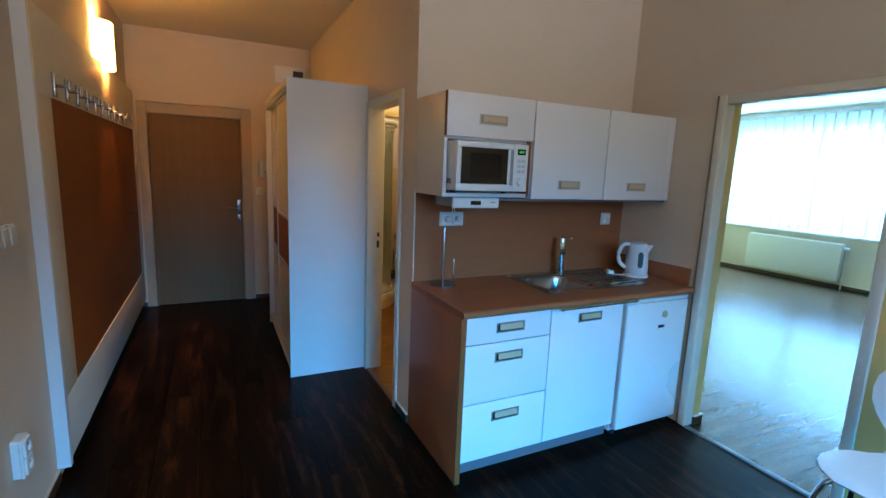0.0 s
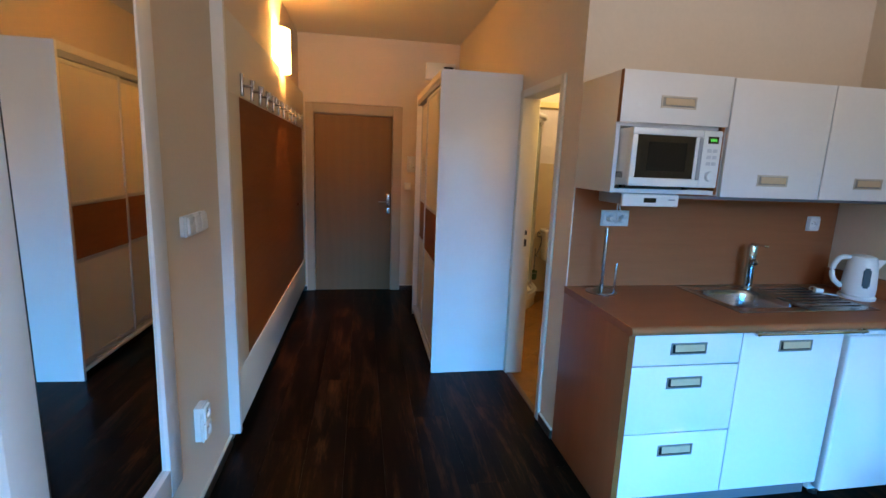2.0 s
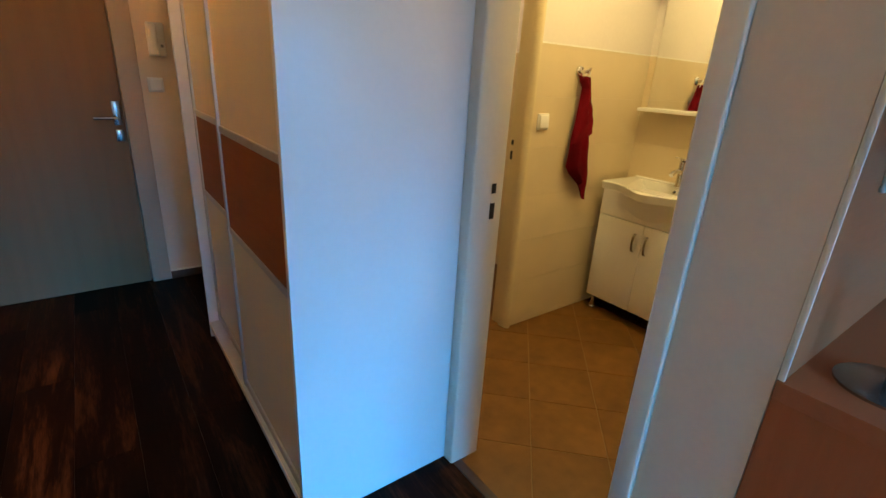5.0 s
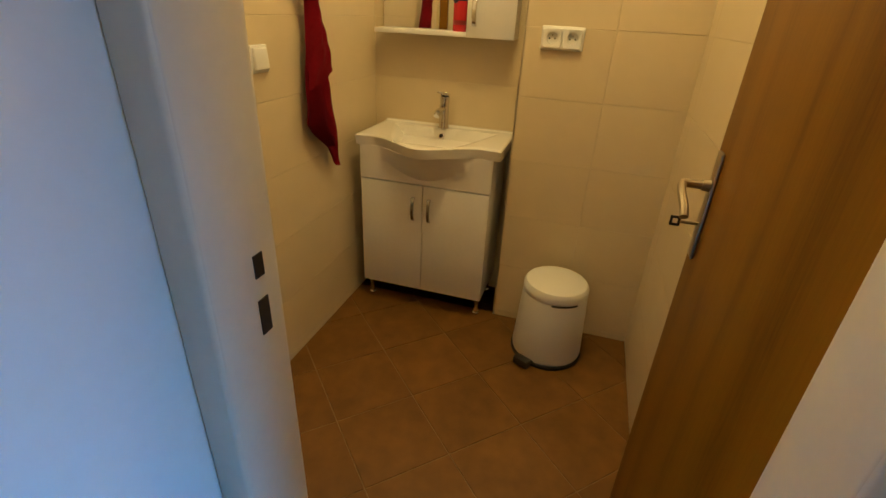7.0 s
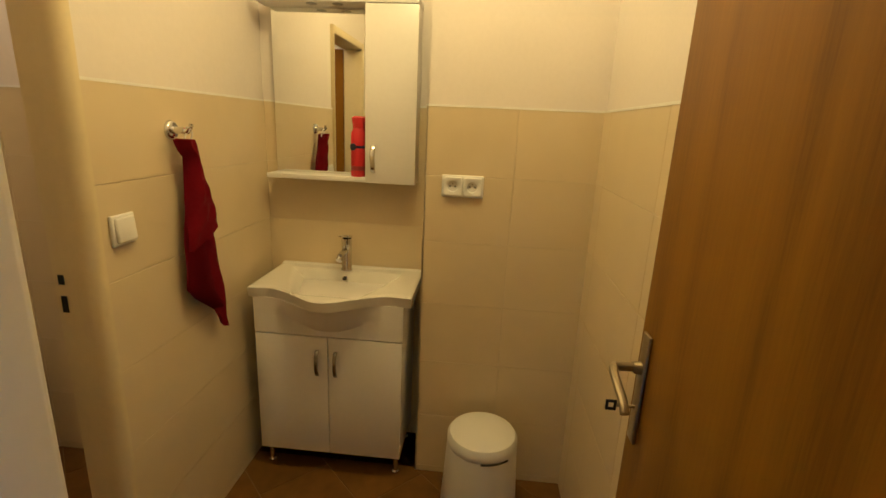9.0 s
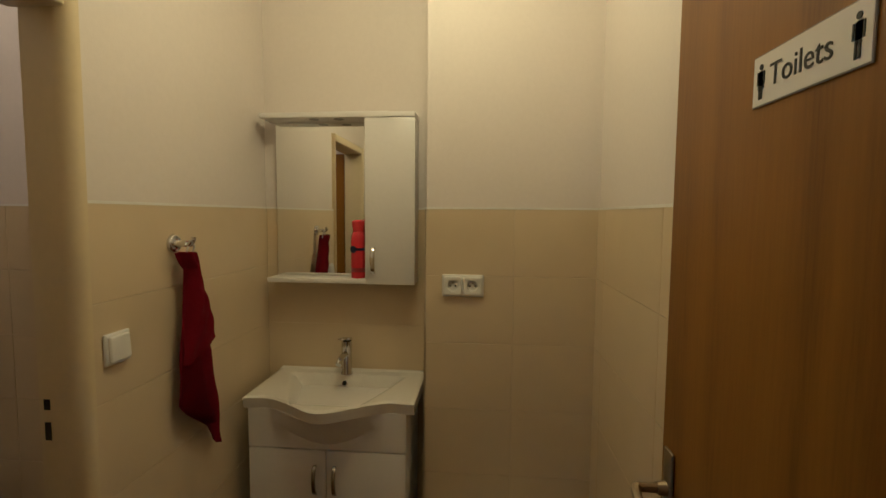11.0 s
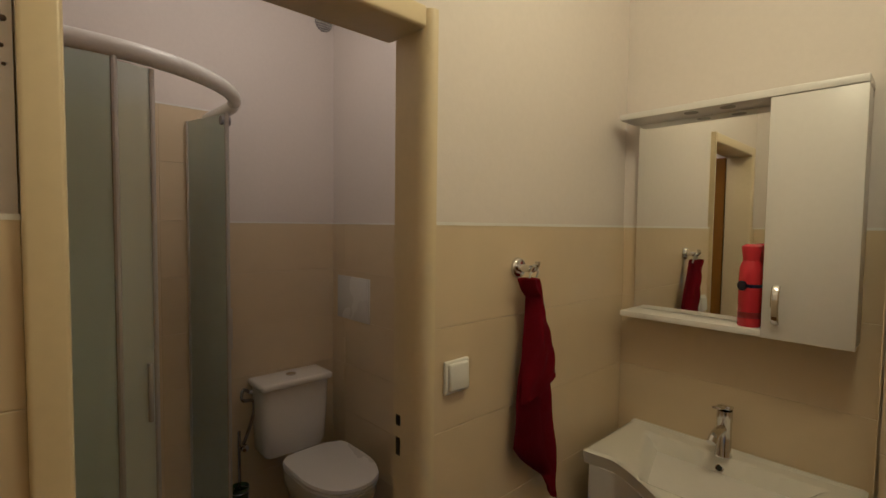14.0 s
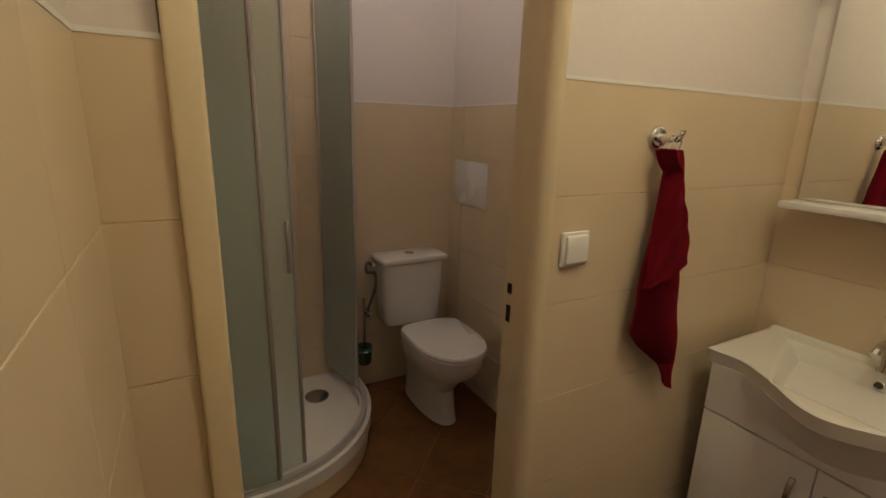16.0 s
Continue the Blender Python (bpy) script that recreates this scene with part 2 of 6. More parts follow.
M_RUST = timber("rust_brown_laminate", (0.21, 0.062, 0.014), (0.26, 0.082, 0.021), (10, 1.0, 10), 0.55, bump=0.008, rings=2.0, per_object=0.0, shuffle=0.0, spec=0.25)
M_HONEY = veneer("honey_oak_veneer", (0.138, 0.054, 0.0012), (0.258, 0.114, 0.0035), (4, 4, 0.42), 0.45, 0.22)
M_ENTRY = veneer("taupe_oak_veneer", (0.225, 0.134, 0.072), (0.245, 0.147, 0.080), (6, 6, 0.5), 0.6, 0.10)
M_TAUPE = surface("taupe_enamel", (0.50, 0.38, 0.265), 0.45, var=0.05, patch=6, bump=0.015, bump_scale=60, spec=0.3)
# brighter white that paints the lamplight on the tiles' top ledge
M_BEAD = surface("lit_ledge_white", (0.83, 0.81, 0.77), 0.5, var=0.04, patch=20, bump=0.02, bump_scale=90)
M_CUP = surface("handle_cup", (0.62, 0.47, 0.30), 0.4, 0.2, var=0.06, patch=30)
M_PALE = surface("pale_champagne_handle", (0.60, 0.53, 0.44), 0.42, 0.1, var=0.06, patch=30)
M_HRIM = surface("handle_rim", (0.36, 0.34, 0.31), 0.42, 0.8, var=0.1, patch=30)
M_BUTTON = surface("button_grey", (0.60, 0.60, 0.60), 0.4)
M_SILVER = surface("mirror_silver", (0.86, 0.87, 0.85), 0.012, 1.0, var=0.0, bump=0)
M_FROST = glassy("frosted_glass", (0.80, 0.88, 0.84), 0.40, 1.2)
M_FROST.node_tree.nodes["Principled BSDF"].inputs["Transmission Weight"].default_value = 0.8
M_PANE = glassy("window_glass", (0.97, 0.99, 1.0), 0.0)
M_SHADE = glowing("lit_opal_glass", (1.0, 0.58, 0.15), 15.0)
M_LED = glowing("green_led", (0.10, 0.75, 0.08), 0.35)

# ---- building helpers ----


def join(bm, other, m=None):
    """Adds the geometry of another bmesh to bm."""
    if m is not None:
        bmesh.ops.transform(other, matrix=m, verts=other.verts)
    me = bpy.data.meshes.new("tmp")
    other.to_mesh(me)
    other.free()
    bm.from_mesh(me)
    bpy.data.meshes.remove(me)
    return bm


def box(x0, x1, y0, y1, z0, z1, bevel=0.0, seg=2, bm=None):
    b = bmesh.new()
    bmesh.ops.create_cube(b, size=1)
    for v in b.verts:
        v.co = ((x0 + x1) / 2 + v.co.x * (x1 - x0), (y0 + y1) / 2 + v.co.y * (y1 - y0), (z0 + z1) / 2 + v.co.z * (z1 - z0))
    if bevel:
        bmesh.ops.bevel(b, geom=b.edges[:], offset=bevel, segments=seg, affect="EDGES", profile=0.5)
    return b if bm is None else join(bm, b)


def rod(p, q, r, r2=None, n=20, bm=None, bevel=0.0):
    """A round bar from p to q."""
    p, q = Vector(p), Vector(q)
    b = bmesh.new()
    bmesh.ops.create_cone(b, cap_ends=True, segments=n, radius1=r, radius2=r if r2 is None else r2, depth=(q - p).length)
    if bevel:
        rims = [e for e in b.edges if sum(len(f.verts) > 4 for f in e.link_faces) == 1]
        bmesh.ops.bevel(b, geom=rims, offset=bevel, segments=2, affect="EDGES", profile=0.5)
    m = Matrix.Translation((p + q) / 2) @ (q - p).to_track_quat("Z", "Y").to_matrix().to_4x4()
    bmesh.ops.transform(b, matrix=m, verts=b.verts)
    return b if bm is None else join(bm, b)


def tube(points, r, n=10, bm=None, steps=6):
    """A bent round bar through the points, smoothed."""
    pts = [Vector(p) for p in points]
    path = []
    for i in range(len(pts) - 1):
        a, b, c, d = pts[max(i - 1, 0)], pts[i], pts[i + 1], pts[min(i + 2, len(pts) - 1)]
        for k in range(steps):
            t = k / steps
            path.append(0.5 * (2 * b + (c - a) * t + (2 * a - 5 * b + 4 * c - d) * t * t + (3 * b - a - 3 * c + d) * t ** 3))
    path.append(pts[-1])
    b = bmesh.new()
    rings = []
    for i, p in enumerate(path):
        way = (path[min(i + 1, len(path) - 1)] - path[max(i - 1, 0)]).normalized()
        q = way.to_track_quat("Z", "Y")
        rings.append([b.verts.new(p + q @ Vector((r * math.cos(2 * math.pi * k / n), r * math.sin(2 * math.pi * k / n), 0))) for k in range(n)])
    for u, v in zip(rings, rings[1:]):
        for k in range(n):
            b.faces.new((u[k], u[(k + 1) % n], v[(k + 1) % n], v[k]))
    b.faces.new(rings[0][::-1])
    b.faces.new(rings[-1])
    return b if bm is None else join(bm, b)


def lathe(profile, center=(0, 0, 0), n=32, bm=None, sx=1.0, sy=1.0):
    """A turned shape from (radius, height) pairs, from the bottom up."""
    b = bmesh.new()
    rings = []
    for r, z in profile:
        rings.append([b.verts.new((center[0] + sx * r * math.cos(2 * math.pi * k / n), center[1] + sy * r * math.sin(2 * math.pi * k / n), center[2] + z)) for k in range(n)])
    for u, v in zip(rings, rings[1:]):
        for k in range(n):
            b.faces.new((u[k], u[(k + 1) % n], v[(k + 1) % n], v[k]))
    b.faces.new(rings[0][::-1])
    b.faces.new(rings[-1])
    return b if bm is None else join(bm, b)


def plate(outline, thick, bm=None):
    """A flat shape from a ring of points (any plane), made thick along its normal."""
    b = bmesh.new()
    f = b.faces.new([b.verts.new(p) for p in outline])
    f.normal_update()
    ext = bmesh.ops.extrude_face_region(b, geom=[f])
    vs = [g for g in ext["geom"] if isinstance(g, bmesh.types.BMVert)]
    bmesh.ops.translate(b, vec=f.normal * thick, verts=vs)
    bmesh.ops.recalc_face_normals(b, faces=b.faces)
    return b if bm is None else join(bm, b)


def mesh_object(name, bm, material, smooth=True):
    bmesh.ops.recalc_face_normals(bm, faces=bm.faces)
    me = bpy.data.meshes.new(name)
    bm.to_mesh(me)
    bm.free()
    me.materials.append(material)
    if smooth:
        me.shade_smooth()
        me.set_sharp_from_angle(angle=radians(35))
    return new(name, me)


def part(name, bm, material, parent, label=""):
    ob = mesh_object(name, bm, material)
    ob.parent = parent
    top = parent.matrix_basis.copy()
    if parent.parent:
        top = parent.parent.matrix_basis @ parent.matrix_parent_inverse @ top
    ob.matrix_parent_inverse = top.inverted()
    return tagged(ob, label) if label else ob


def thing(name, base, label, category, group=""):
    ob = new(name)
    ob.empty_display_size = 0.05
    ob.matrix_basis = Matrix.Translation(base)
    return tagged(ob, label, category, group)


def structure(name, bm, material, label=""):
    return tagged(mesh_object(name, bm, material), label, kind="structure")


def lettering(name, text, size, m, material, parent, label="", depth=0.0006):
    """Words in the built-in font, as a mesh."""
    cu = bpy.data.curves.new(name, "FONT")
    cu.body, cu.size, cu.align_x, cu.align_y, cu.extrude = text, size, "CENTER", "CENTER", depth
    tmp = new("tmp_text", cu)
    me = bpy.data.meshes.new_from_object(tmp.evaluated_get(bpy.context.evaluated_depsgraph_get()))
    bpy.data.objects.remove(tmp)
    bpy.data.curves.remove(cu)
    b = bmesh.new()
    b.from_mesh(me)
    bpy.data.meshes.remove(me)
    bmesh.ops.transform(b, matrix=m, verts=b.verts)
    return part(name, b, material, parent, label)

# ---- large structure ----
XL, XR, XE = -0.60, 1.09, 2.657          # corridor's left and right walls, wall with the living-room doorway
YK, YEND, YS = 2.775, 5.84, -2.9         # kitchen's back wall, entry wall, wall behind
CEIL = 2.715
WX0, WX1, WXP = 1.183, 2.885, 2.641      # washroom: west and east walls, face of the boxed-out wall
WY0, WY1, WYP = 2.925, 4.237, 3.534      # washroom: south and north walls, end of the boxed-out wall
TX1, TY0, TY1 = 2.56, 4.345, 5.711       # toilet room: east, south and north walls
TILE_TOP = 1.507
LX1, LY0, LY1 = 8.40, -1.2, 5.90         # living room

structure("wall_west", box(XL - 0.12, XL, YS - 0.12, YEND + 0.12, 0, CEIL), M_WALL)
w = box(XL, -0.535, YEND, YEND + 0.12, 0, CEIL)
box(0.485, XR, YEND, YEND + 0.12, 0, CEIL, bm=w)
box(-0.535, 0.485, YEND, YEND + 0.12, 2.04, CEIL, bm=w)
structure("wall_north", w, M_WALL)
w = box(XR, WX0 - 0.008, YK + 0.09, 2.9605, 0, CEIL)
box(XR, WX0 - 0.008, 2.955, 3.645, 1.945, CEIL, bm=w)
box(XR, WX0 - 0.008, 3.645, YEND + 0.12, 0, CEIL, bm=w)
structure("wall_corridor", w, M_WALL)
structure("wall_kitchen", box(XR, XE, YK, YK + 0.09, 0, CEIL), M_WALL)
w = box(XE, XE + 0.13, 2.165, YK + 0.09, 0, CEIL)
box(XE, XE + 0.13, 1.29, 2.165, 1.965, CEIL, bm=w)
structure("wall_living_north", w, M_WALL)
structure("wall_living_south", box(XE, XE + 0.13, YS - 0.12, 1.29, 0, CEIL), M_YELLOW)
w = box(XL, -0.4, YS - 0.12, YS, 0, CEIL)
box(2.2, XE, YS - 0.12, YS, 0, CEIL, bm=w)
box(-0.4, 2.2, YS - 0.12, YS, 2.45, CEIL, bm=w)
box(-0.4, 2.2, YS - 0.12, YS, 0, 0.9, bm=w)
structure("wall_south", w, M_WALL)
structure("ceiling", box(XL - 0.12, XE + 0.13, YS - 0.12, YEND + 0.12, CEIL, CEIL + 0.1), M_CEIL)

# washroom and toilet walls; the painted part stands 8 mm behind the tiled face
w = box(WX0 - 0.008, WX1 + 0.1, WY0 - 0.06, WY0 - 0.008, 0, CEIL)
structure("wall_washroom_south", w, M_WHITEWALL)
w = box(WX1 + 0.008, WX1 + 0.1, WY0 - 0.008, WY1 + 0.116, 0, CEIL)
structure("wall_washroom_east", w, M_WHITEWALL)
structure("wall_washroom_box", box(WXP + 0.008, WX1 + 0.008, WY0 - 0.008, WYP - 0.008, 0, CEIL), M_WHITEWALL)
w = box(WX0 - 0.008, 1.275, WY1 + 0.008, TY0 - 0.008, 0, CEIL)
box(1.955, WX1 + 0.008, WY1 + 0.008, TY0 - 0.008, 0, CEIL, bm=w)
box(1.275, 1.955, WY1 + 0.008, TY0 - 0.008, 1.965, CEIL, bm=w)
structure("wall_toilet_south", w, M_WHITEWALL)
structure("wall_toilet_east", box(TX1 + 0.008, TX1 + 0.1, TY0 - 0.008, TY1 + 0.1, 0, CEIL), M_WHITEWALL)
structure("wall_toilet_north", box(WX0 - 0.008, TX1 + 0.008, TY1 + 0.008, TY1 + 0.1, 0, CEIL), M_WHITEWALL)
w = box(WX0 - 0.008, WX0 - 0.002, WY0 - 0.008, 2.955, 0, CEIL)
box(WX0 - 0.008, WX0 - 0.002, 3.645, TY1 + 0.008, 0, CEIL, bm=w)
box(WX0 - 0.008, WX0 - 0.002, 2.955, 3.645, 1.945, CEIL, bm=w)
structure("wall_washroom_west", w, M_WHITEWALL)

# living room shell
w = box(LX1, LX1 + 0.3, LY0 - 0.12, 2.0, 0, 2.64)
box(LX1, LX1 + 0.3, 5.75, LY1 + 0.12, 0, 2.64, bm=w)
box(LX1, LX1 + 0.3, 2.0, 5.75, 0, 0.78, bm=w)
box(LX1, LX1 + 0.3, 2.0, 5.75, 2.36, 2.64, bm=w)
structure("wall_living_window", w, M_WALL)
structure("wall_living_side", box(XE + 0.13, LX1, LY1, LY1 + 0.12, 0, 2.64), M_YELLOW)
structure("wall_living_back", box(XE + 0.13, LX1, LY0 - 0.12, LY0, 0, 2.64), M_YELLOW)
structure("wall_living_west", box(WX1 + 0.11, WX1 + 0.2, YK + 0.09, LY1, 0, 2.64), M_YELLOW)
structure("ceiling_living", box(XE + 0.131, LX1 + 0.3, LY0 - 0.12, LY1 + 0.12, 2.64, 2.70), M_CEIL)

# floors
FLOOR = structure("floor", box(XL - 0.12, XE, YS - 0.12, YEND + 0.12, -0.12, -0.006), M_SKIRT)
FLOOR_LIV = structure("floor_living", box(XE, LX1 + 0.3, LY0 - 0.12, LY1 + 0.12, -0.12, -0.006), M_SKIRT)
FLOOR_WASH = structure("floor_washroom", box(XR + 0.02, WX1 + 0.1, WY0 - 0.06, TY1 + 0.1, -0.006, -0.003), M_FGROUT)
structure("ground", box(-40, 60, -40, 40, -3.2, -3.0), surface("outdoor_ground", (0.10, 0.11, 0.07), 0.9, var=0.3, patch=0.3))


def skirting(name, x0, x1, y0, y1):
    """A dark skirting board with a pale top bead."""
    ob = structure(name, box(x0, x1, y0, y1, 0, 0.052, 0.004), M_SKIRT)
    part("bead", box(x0, x1, y0, y1, 0.052, 0.060, 0.002), M_FRAMEW, ob)


skirting("baseboard_west_a", XL, XL + 0.014, YS, 2.907)
skirting("baseboard_north_a", 0.487, XR, YEND - 0.014, YEND)
skirting("baseboard_north_b", XL, -0.54, YEND - 0.014, YEND)
skirting("baseboard_corridor_a", XR - 0.014, XR, YK, 2.953)
skirting("baseboard_corridor_b", XR - 0.014, XR, 4.98, YEND - 0.015)
skirting("baseboard_living_a", LX1 - 0.016, LX1, LY0, LY1)
skirting("baseboard_living_b", XE + 0.13, XE + 0.146, 2.12, YK)
skirting("baseboard_living_c", XE - 0.014, XE, YS, 1.288)
skirting("baseboard_living_d", XE + 0.06, XE + 0.146, 2.088, 2.104)
structure("threshold", box(XE - 0.02, XE + 0.02, 1.34, 2.10, -0.004, 0.006, 0.003), M_PLINTH)
structure("threshold_washroom", box(XR - 0.005, XR + 0.03, 3.01, 3.60, -0.004, 0.005, 0.002), M_SKIRT)


def door_frame(name, axis, a0, a1, w0, w1, top, face=0.055, mat=None, lip=0.012, lining=0.028, right=None, rounded=False):
    """A pressed-steel frame round an opening: a0..a1 is the clear width, w0..w1 the wall's thickness."""
    b = bmesh.new()
    f2 = face if right is None else right

    def slab(p0, p1, q0, q1, z0, z1, bev):
        if axis == "x":
            box(p0, p1, q0, q1, z0, z1, bev, 3, bm=b)
        else:
            box(q0, q1, p0, p1, z0, z1, bev, 3, bm=b)
    for s0, s1, fc in ((a0 - lining, a0, -face), (a1, a1 + lining, f2)):
        if rounded and fc > 0:
            # rolled front edge, then the lining, then a rebate for the door leaf
            front, depth, step, rebate = w0 - lip - 0.003, 0.040, w0 + 0.053, 0.012
            pts = [(a1 + f2 * 0.8 * (1 - math.sin(q)), front + depth * (1 - math.cos(q))) for q in (math.pi / 2 * k / 14 for k in range(15))]
            pts.insert(0, (a1 + f2, front))
            pts += [(a1, step - 0.004), (a1 + 0.004, step), (a1 + rebate, step), (a1 + rebate, w1 + 0.004), (a1 + f2, w1 + 0.004)]
            foot = [b.verts.new((x, y, 0)) for x, y in pts]
            head = [b.verts.new((x, y, top + face)) for x, y in pts]
            for k in range(len(pts)):
                n = (k + 1) % len(pts)
                b.faces.new((foot[n], foot[k], head[k], head[n]))
            b.faces.new(foot)
            b.faces.new(head[::-1])
            continue
        slab(s0, s1, w0 - lip, w1 + lip, 0, top + lining, 0.006)
        e0, e1 = (a0 + fc, a0 - 0.001) if fc < 0 else (a1 + 0.001, a1 + fc)
        slab(e0, e1, w0 - lip - 0.003, w0 + 0.001, 0, top + face, 0.006)
        slab(e0, e1, w1 - 0.001, w1 + lip + 0.003, 0, top + face, 0.006)
    slab(a0, a1, w0 - lip, w1 + (0.004 if rounded else lip), top, top + lining, 0.006)
    slab(a0, a1, w0 - lip - 0.002, w0 + 0.001, top + 0.001, top + face, 0.006)
    slab(a0, a1, w1 - 0.001, w1 + lip + 0.002, top + 0.001, top + face, 0.006)
    return structure(name, b, mat or M_FRAME)


FRAME_WASH = door_frame("door_frame_1", "y", 3.01, 3.597, XR, WX0, 1.895, 0.05, M_FRAMEW)
FRAME_WC = door_frame("door_frame_2", "x", 1.323, 1.931, WY1, TY0, 1.920, 0.046, M_FRAME, right=0.031, rounded=True)
FRAME_LIV = door_frame("door_frame_3", "y", 1.34, 2.10, XE, XE + 0.05, 1.915, 0.05, M_FRAMEW, lip=0.010)
structure("wall_reveal", box(XE + 0.064, XE + 0.13, 2.105, 2.165, 0, 1.965), M_YELLOW)
# thin black slabs on the frames paint the shade inside the lock openings
for fr, boxes in ((FRAME_WASH, ((1.150, 1.166, 3.5955, 3.598, 1.005, 1.035), (1.148, 1.166, 3.5955, 3.598, 0.925, 0.975))),
                  (FRAME_WC, ((1.9415, 1.9442, 4.322, 4.337, 1.018, 1.043), (1.9415, 1.9442, 4.322, 4.337, 0.945, 0.988)))):
    for bx in boxes:
        part("strike_hole", box(*bx), M_BLACK, fr, "black patch coloured as the shaded lock recess")

# ---- corridor ----
# entry door
d = structure("door_1", box(-0.447, 0.378, YEND + 0.012, YEND + 0.05, 0.004, 1.925, 0.003), M_ENTRY, "closed taupe wood-veneer entry door")
part("door_handle", tube([(0.345, YEND + 0.012, 1.012), (0.345, YEND - 0.035, 1.012), (0.33, YEND - 0.045, 1.012), (0.235, YEND - 0.045, 1.012)], 0.0095), M_CHROME, d, "chrome lever")
part("handle_rose", box(0.325, 0.365, YEND + 0.004, YEND + 0.013, 0.97, 1.10, 0.003), M_STEEL, d)
part("lock_plate", box(0.325, 0.365, YEND + 0.004, YEND + 0.013, 0.88, 0.945, 0.003), M_STEEL, d)
part("lock_cylinder", rod((0.345, YEND + 0.013, 0.915), (0.345, YEND - 0.004, 0.915), 0.009), M_CHROME, d)
for z in (0.25, 1.0, 1.62):
    part("hinge", rod((-0.458, YEND + 0.004, z), (-0.458, YEND + 0.004, z + 0.075), 0.008), M_STEEL, d)
fr = box(-0.535, -0.452, YEND - 0.01, YEND + 0.10, 0, 2.035, 0.006, 3)
box(0.383, 0.485, YEND - 0.01, YEND + 0.10, 0, 2.035, 0.006, 3, bm=fr)
box(-0.452, 0.383, YEND - 0.01, YEND + 0.10, 1.932, 2.035, 0.006, 3, bm=fr)
box(-0.462, 0.393, YEND + 0.052, YEND + 0.119, 0, 1.94, bm=fr)
structure("door_frame_4", fr, M_TAUPE)

t = thing("intercom", (0.587, YEND, 1.35), "white wall-mounted intercom handset beside the entry door", "intercom")
part("base", box(0.545, 0.63, YEND - 0.025, YEND, 1.345, 1.52, 0.006), M_PLASTIC, t)
part("handset", box(0.552, 0.592, YEND - 0.062, YEND - 0.026, 1.35, 1.515, 0.012, 3), M_PLASTIC, t)
part("button", rod((0.612, YEND - 0.025, 1.40), (0.612, YEND - 0.03, 1.40), 0.008), M_GREYPLASTIC, t)


def socket_cover(cx, cz, y0):
    """A square cover with rounded corners and a round well sunk into it."""
    b = bmesh.new()
    n = 40
    rings = []
    for kind, r, y in (("sq", 0.0335, 0.0), ("sq", 0.0335, 0.0075), ("sq", 0.0315, 0.0095), ("ro", 0.0215, 0.0098), ("ro", 0.0200, 0.0090), ("ro", 0.0190, 0.0010), ("ro", 0.0005, 0.0005)):
        ring = []
        for k in range(n):
            a = 2 * math.pi * k / n
            c, q = math.cos(a), math.sin(a)
            if kind == "sq":
                c, q = math.copysign(abs(c) ** 0.28, c), math.copysign(abs(q) ** 0.28, q)
            ring.append(b.verts.new((cx + r * c, y0 + y, cz + r * q)))
        rings.append(ring)
    for u, v in zip(rings, rings[1:]):
        for k in range(n):
            b.faces.new((u[k], u[(k + 1) % n], v[(k + 1) % n], v[k]))
    b.faces.new(rings[-1])
    return b


def wall_switch(name, m, count, label, category="light switch", sockets=0, vertical=False, deep=0.0):
    """Rocker switches or round sockets in one frame; local x runs along the wall, z up, and y comes out of it."""
    n = max(count, sockets)
    span = 0.071 * n + 0.009
    ob = new(name)
    ob.empty_display_size = 0.03
    ob.matrix_basis = m
    tagged(ob, label, category)
    hx, hz = (0.04, span / 2) if vertical else (span / 2, 0.04)

    def put(kind, b, material):
        o = mesh_object(kind, b, material)
        o.parent = ob
        return o
    if deep:
        put("back_box", box(-hx + 0.002, hx - 0.002, 0, deep, -hz + 0.002, hz - 0.002, 0.004, 3), M_PLASTIC)
    put("frame_plate", box(-hx, hx, deep, deep + 0.010, -hz, hz, 0.0045, 3), M_PLASTIC)
    for i in range(n):
        c = (i - (n - 1) / 2) * 0.071
        cx, cz = (0, c) if vertical else (c, 0)
        if sockets:
            put("socket", socket_cover(cx, cz, deep + 0.009), M_PLASTIC)
            for dx in (-0.0095, 0.0095):
                put("contact_hole", rod((cx + dx, deep + 0.0096, cz - 0.001), (cx + dx, deep + 0.0106, cz - 0.001), 0.0032, n=10), M_BLACK)
            put("earth_pin", rod((cx, deep + 0.0095, cz + 0.010), (cx, deep + 0.019, cz + 0.010), 0.0026, n=10), M_BRASS)
        else:
            b = box(cx - 0.0325, cx + 0.0325, 0.0, 0.013, cz - 0.0325, cz + 0.0325, 0.0055, 3)
            bmesh.ops.transform(b, matrix=Matrix.Translation((0, deep + 0.006, 0)) @ Matrix.Rotation(radians(4), 4, "X"), verts=b.verts)
            put("rocker", b, M_PLASTIC)
    return ob


# wall poses: the local y axis points away from the wall
ON_WEST = lambda y, z: pose(XL, y, z, 0, 0, -90)      # faces +x
ON_NORTH = lambda x, y, z: pose(x, y, z, 0, 0, 180)   # faces -y
ON_EAST = lambda x, y, z: pose(x, y, z, 0, 0, 90)     # faces -x
wall_switch("light_switch", ON_NORTH(0.556, YEND, 1.192), 1, "white rocker switch below the intercom")
wall_switch("light_switch", ON_WEST(2.522, 1.20), 3, "white triple rocker switch beside the tall mirror", deep=0.016)
wall_switch("wall_socket", ON_WEST(2.47, 0.392), 0, "white upright double socket low on the beige wall", "socket", 2, True, deep=0.026)

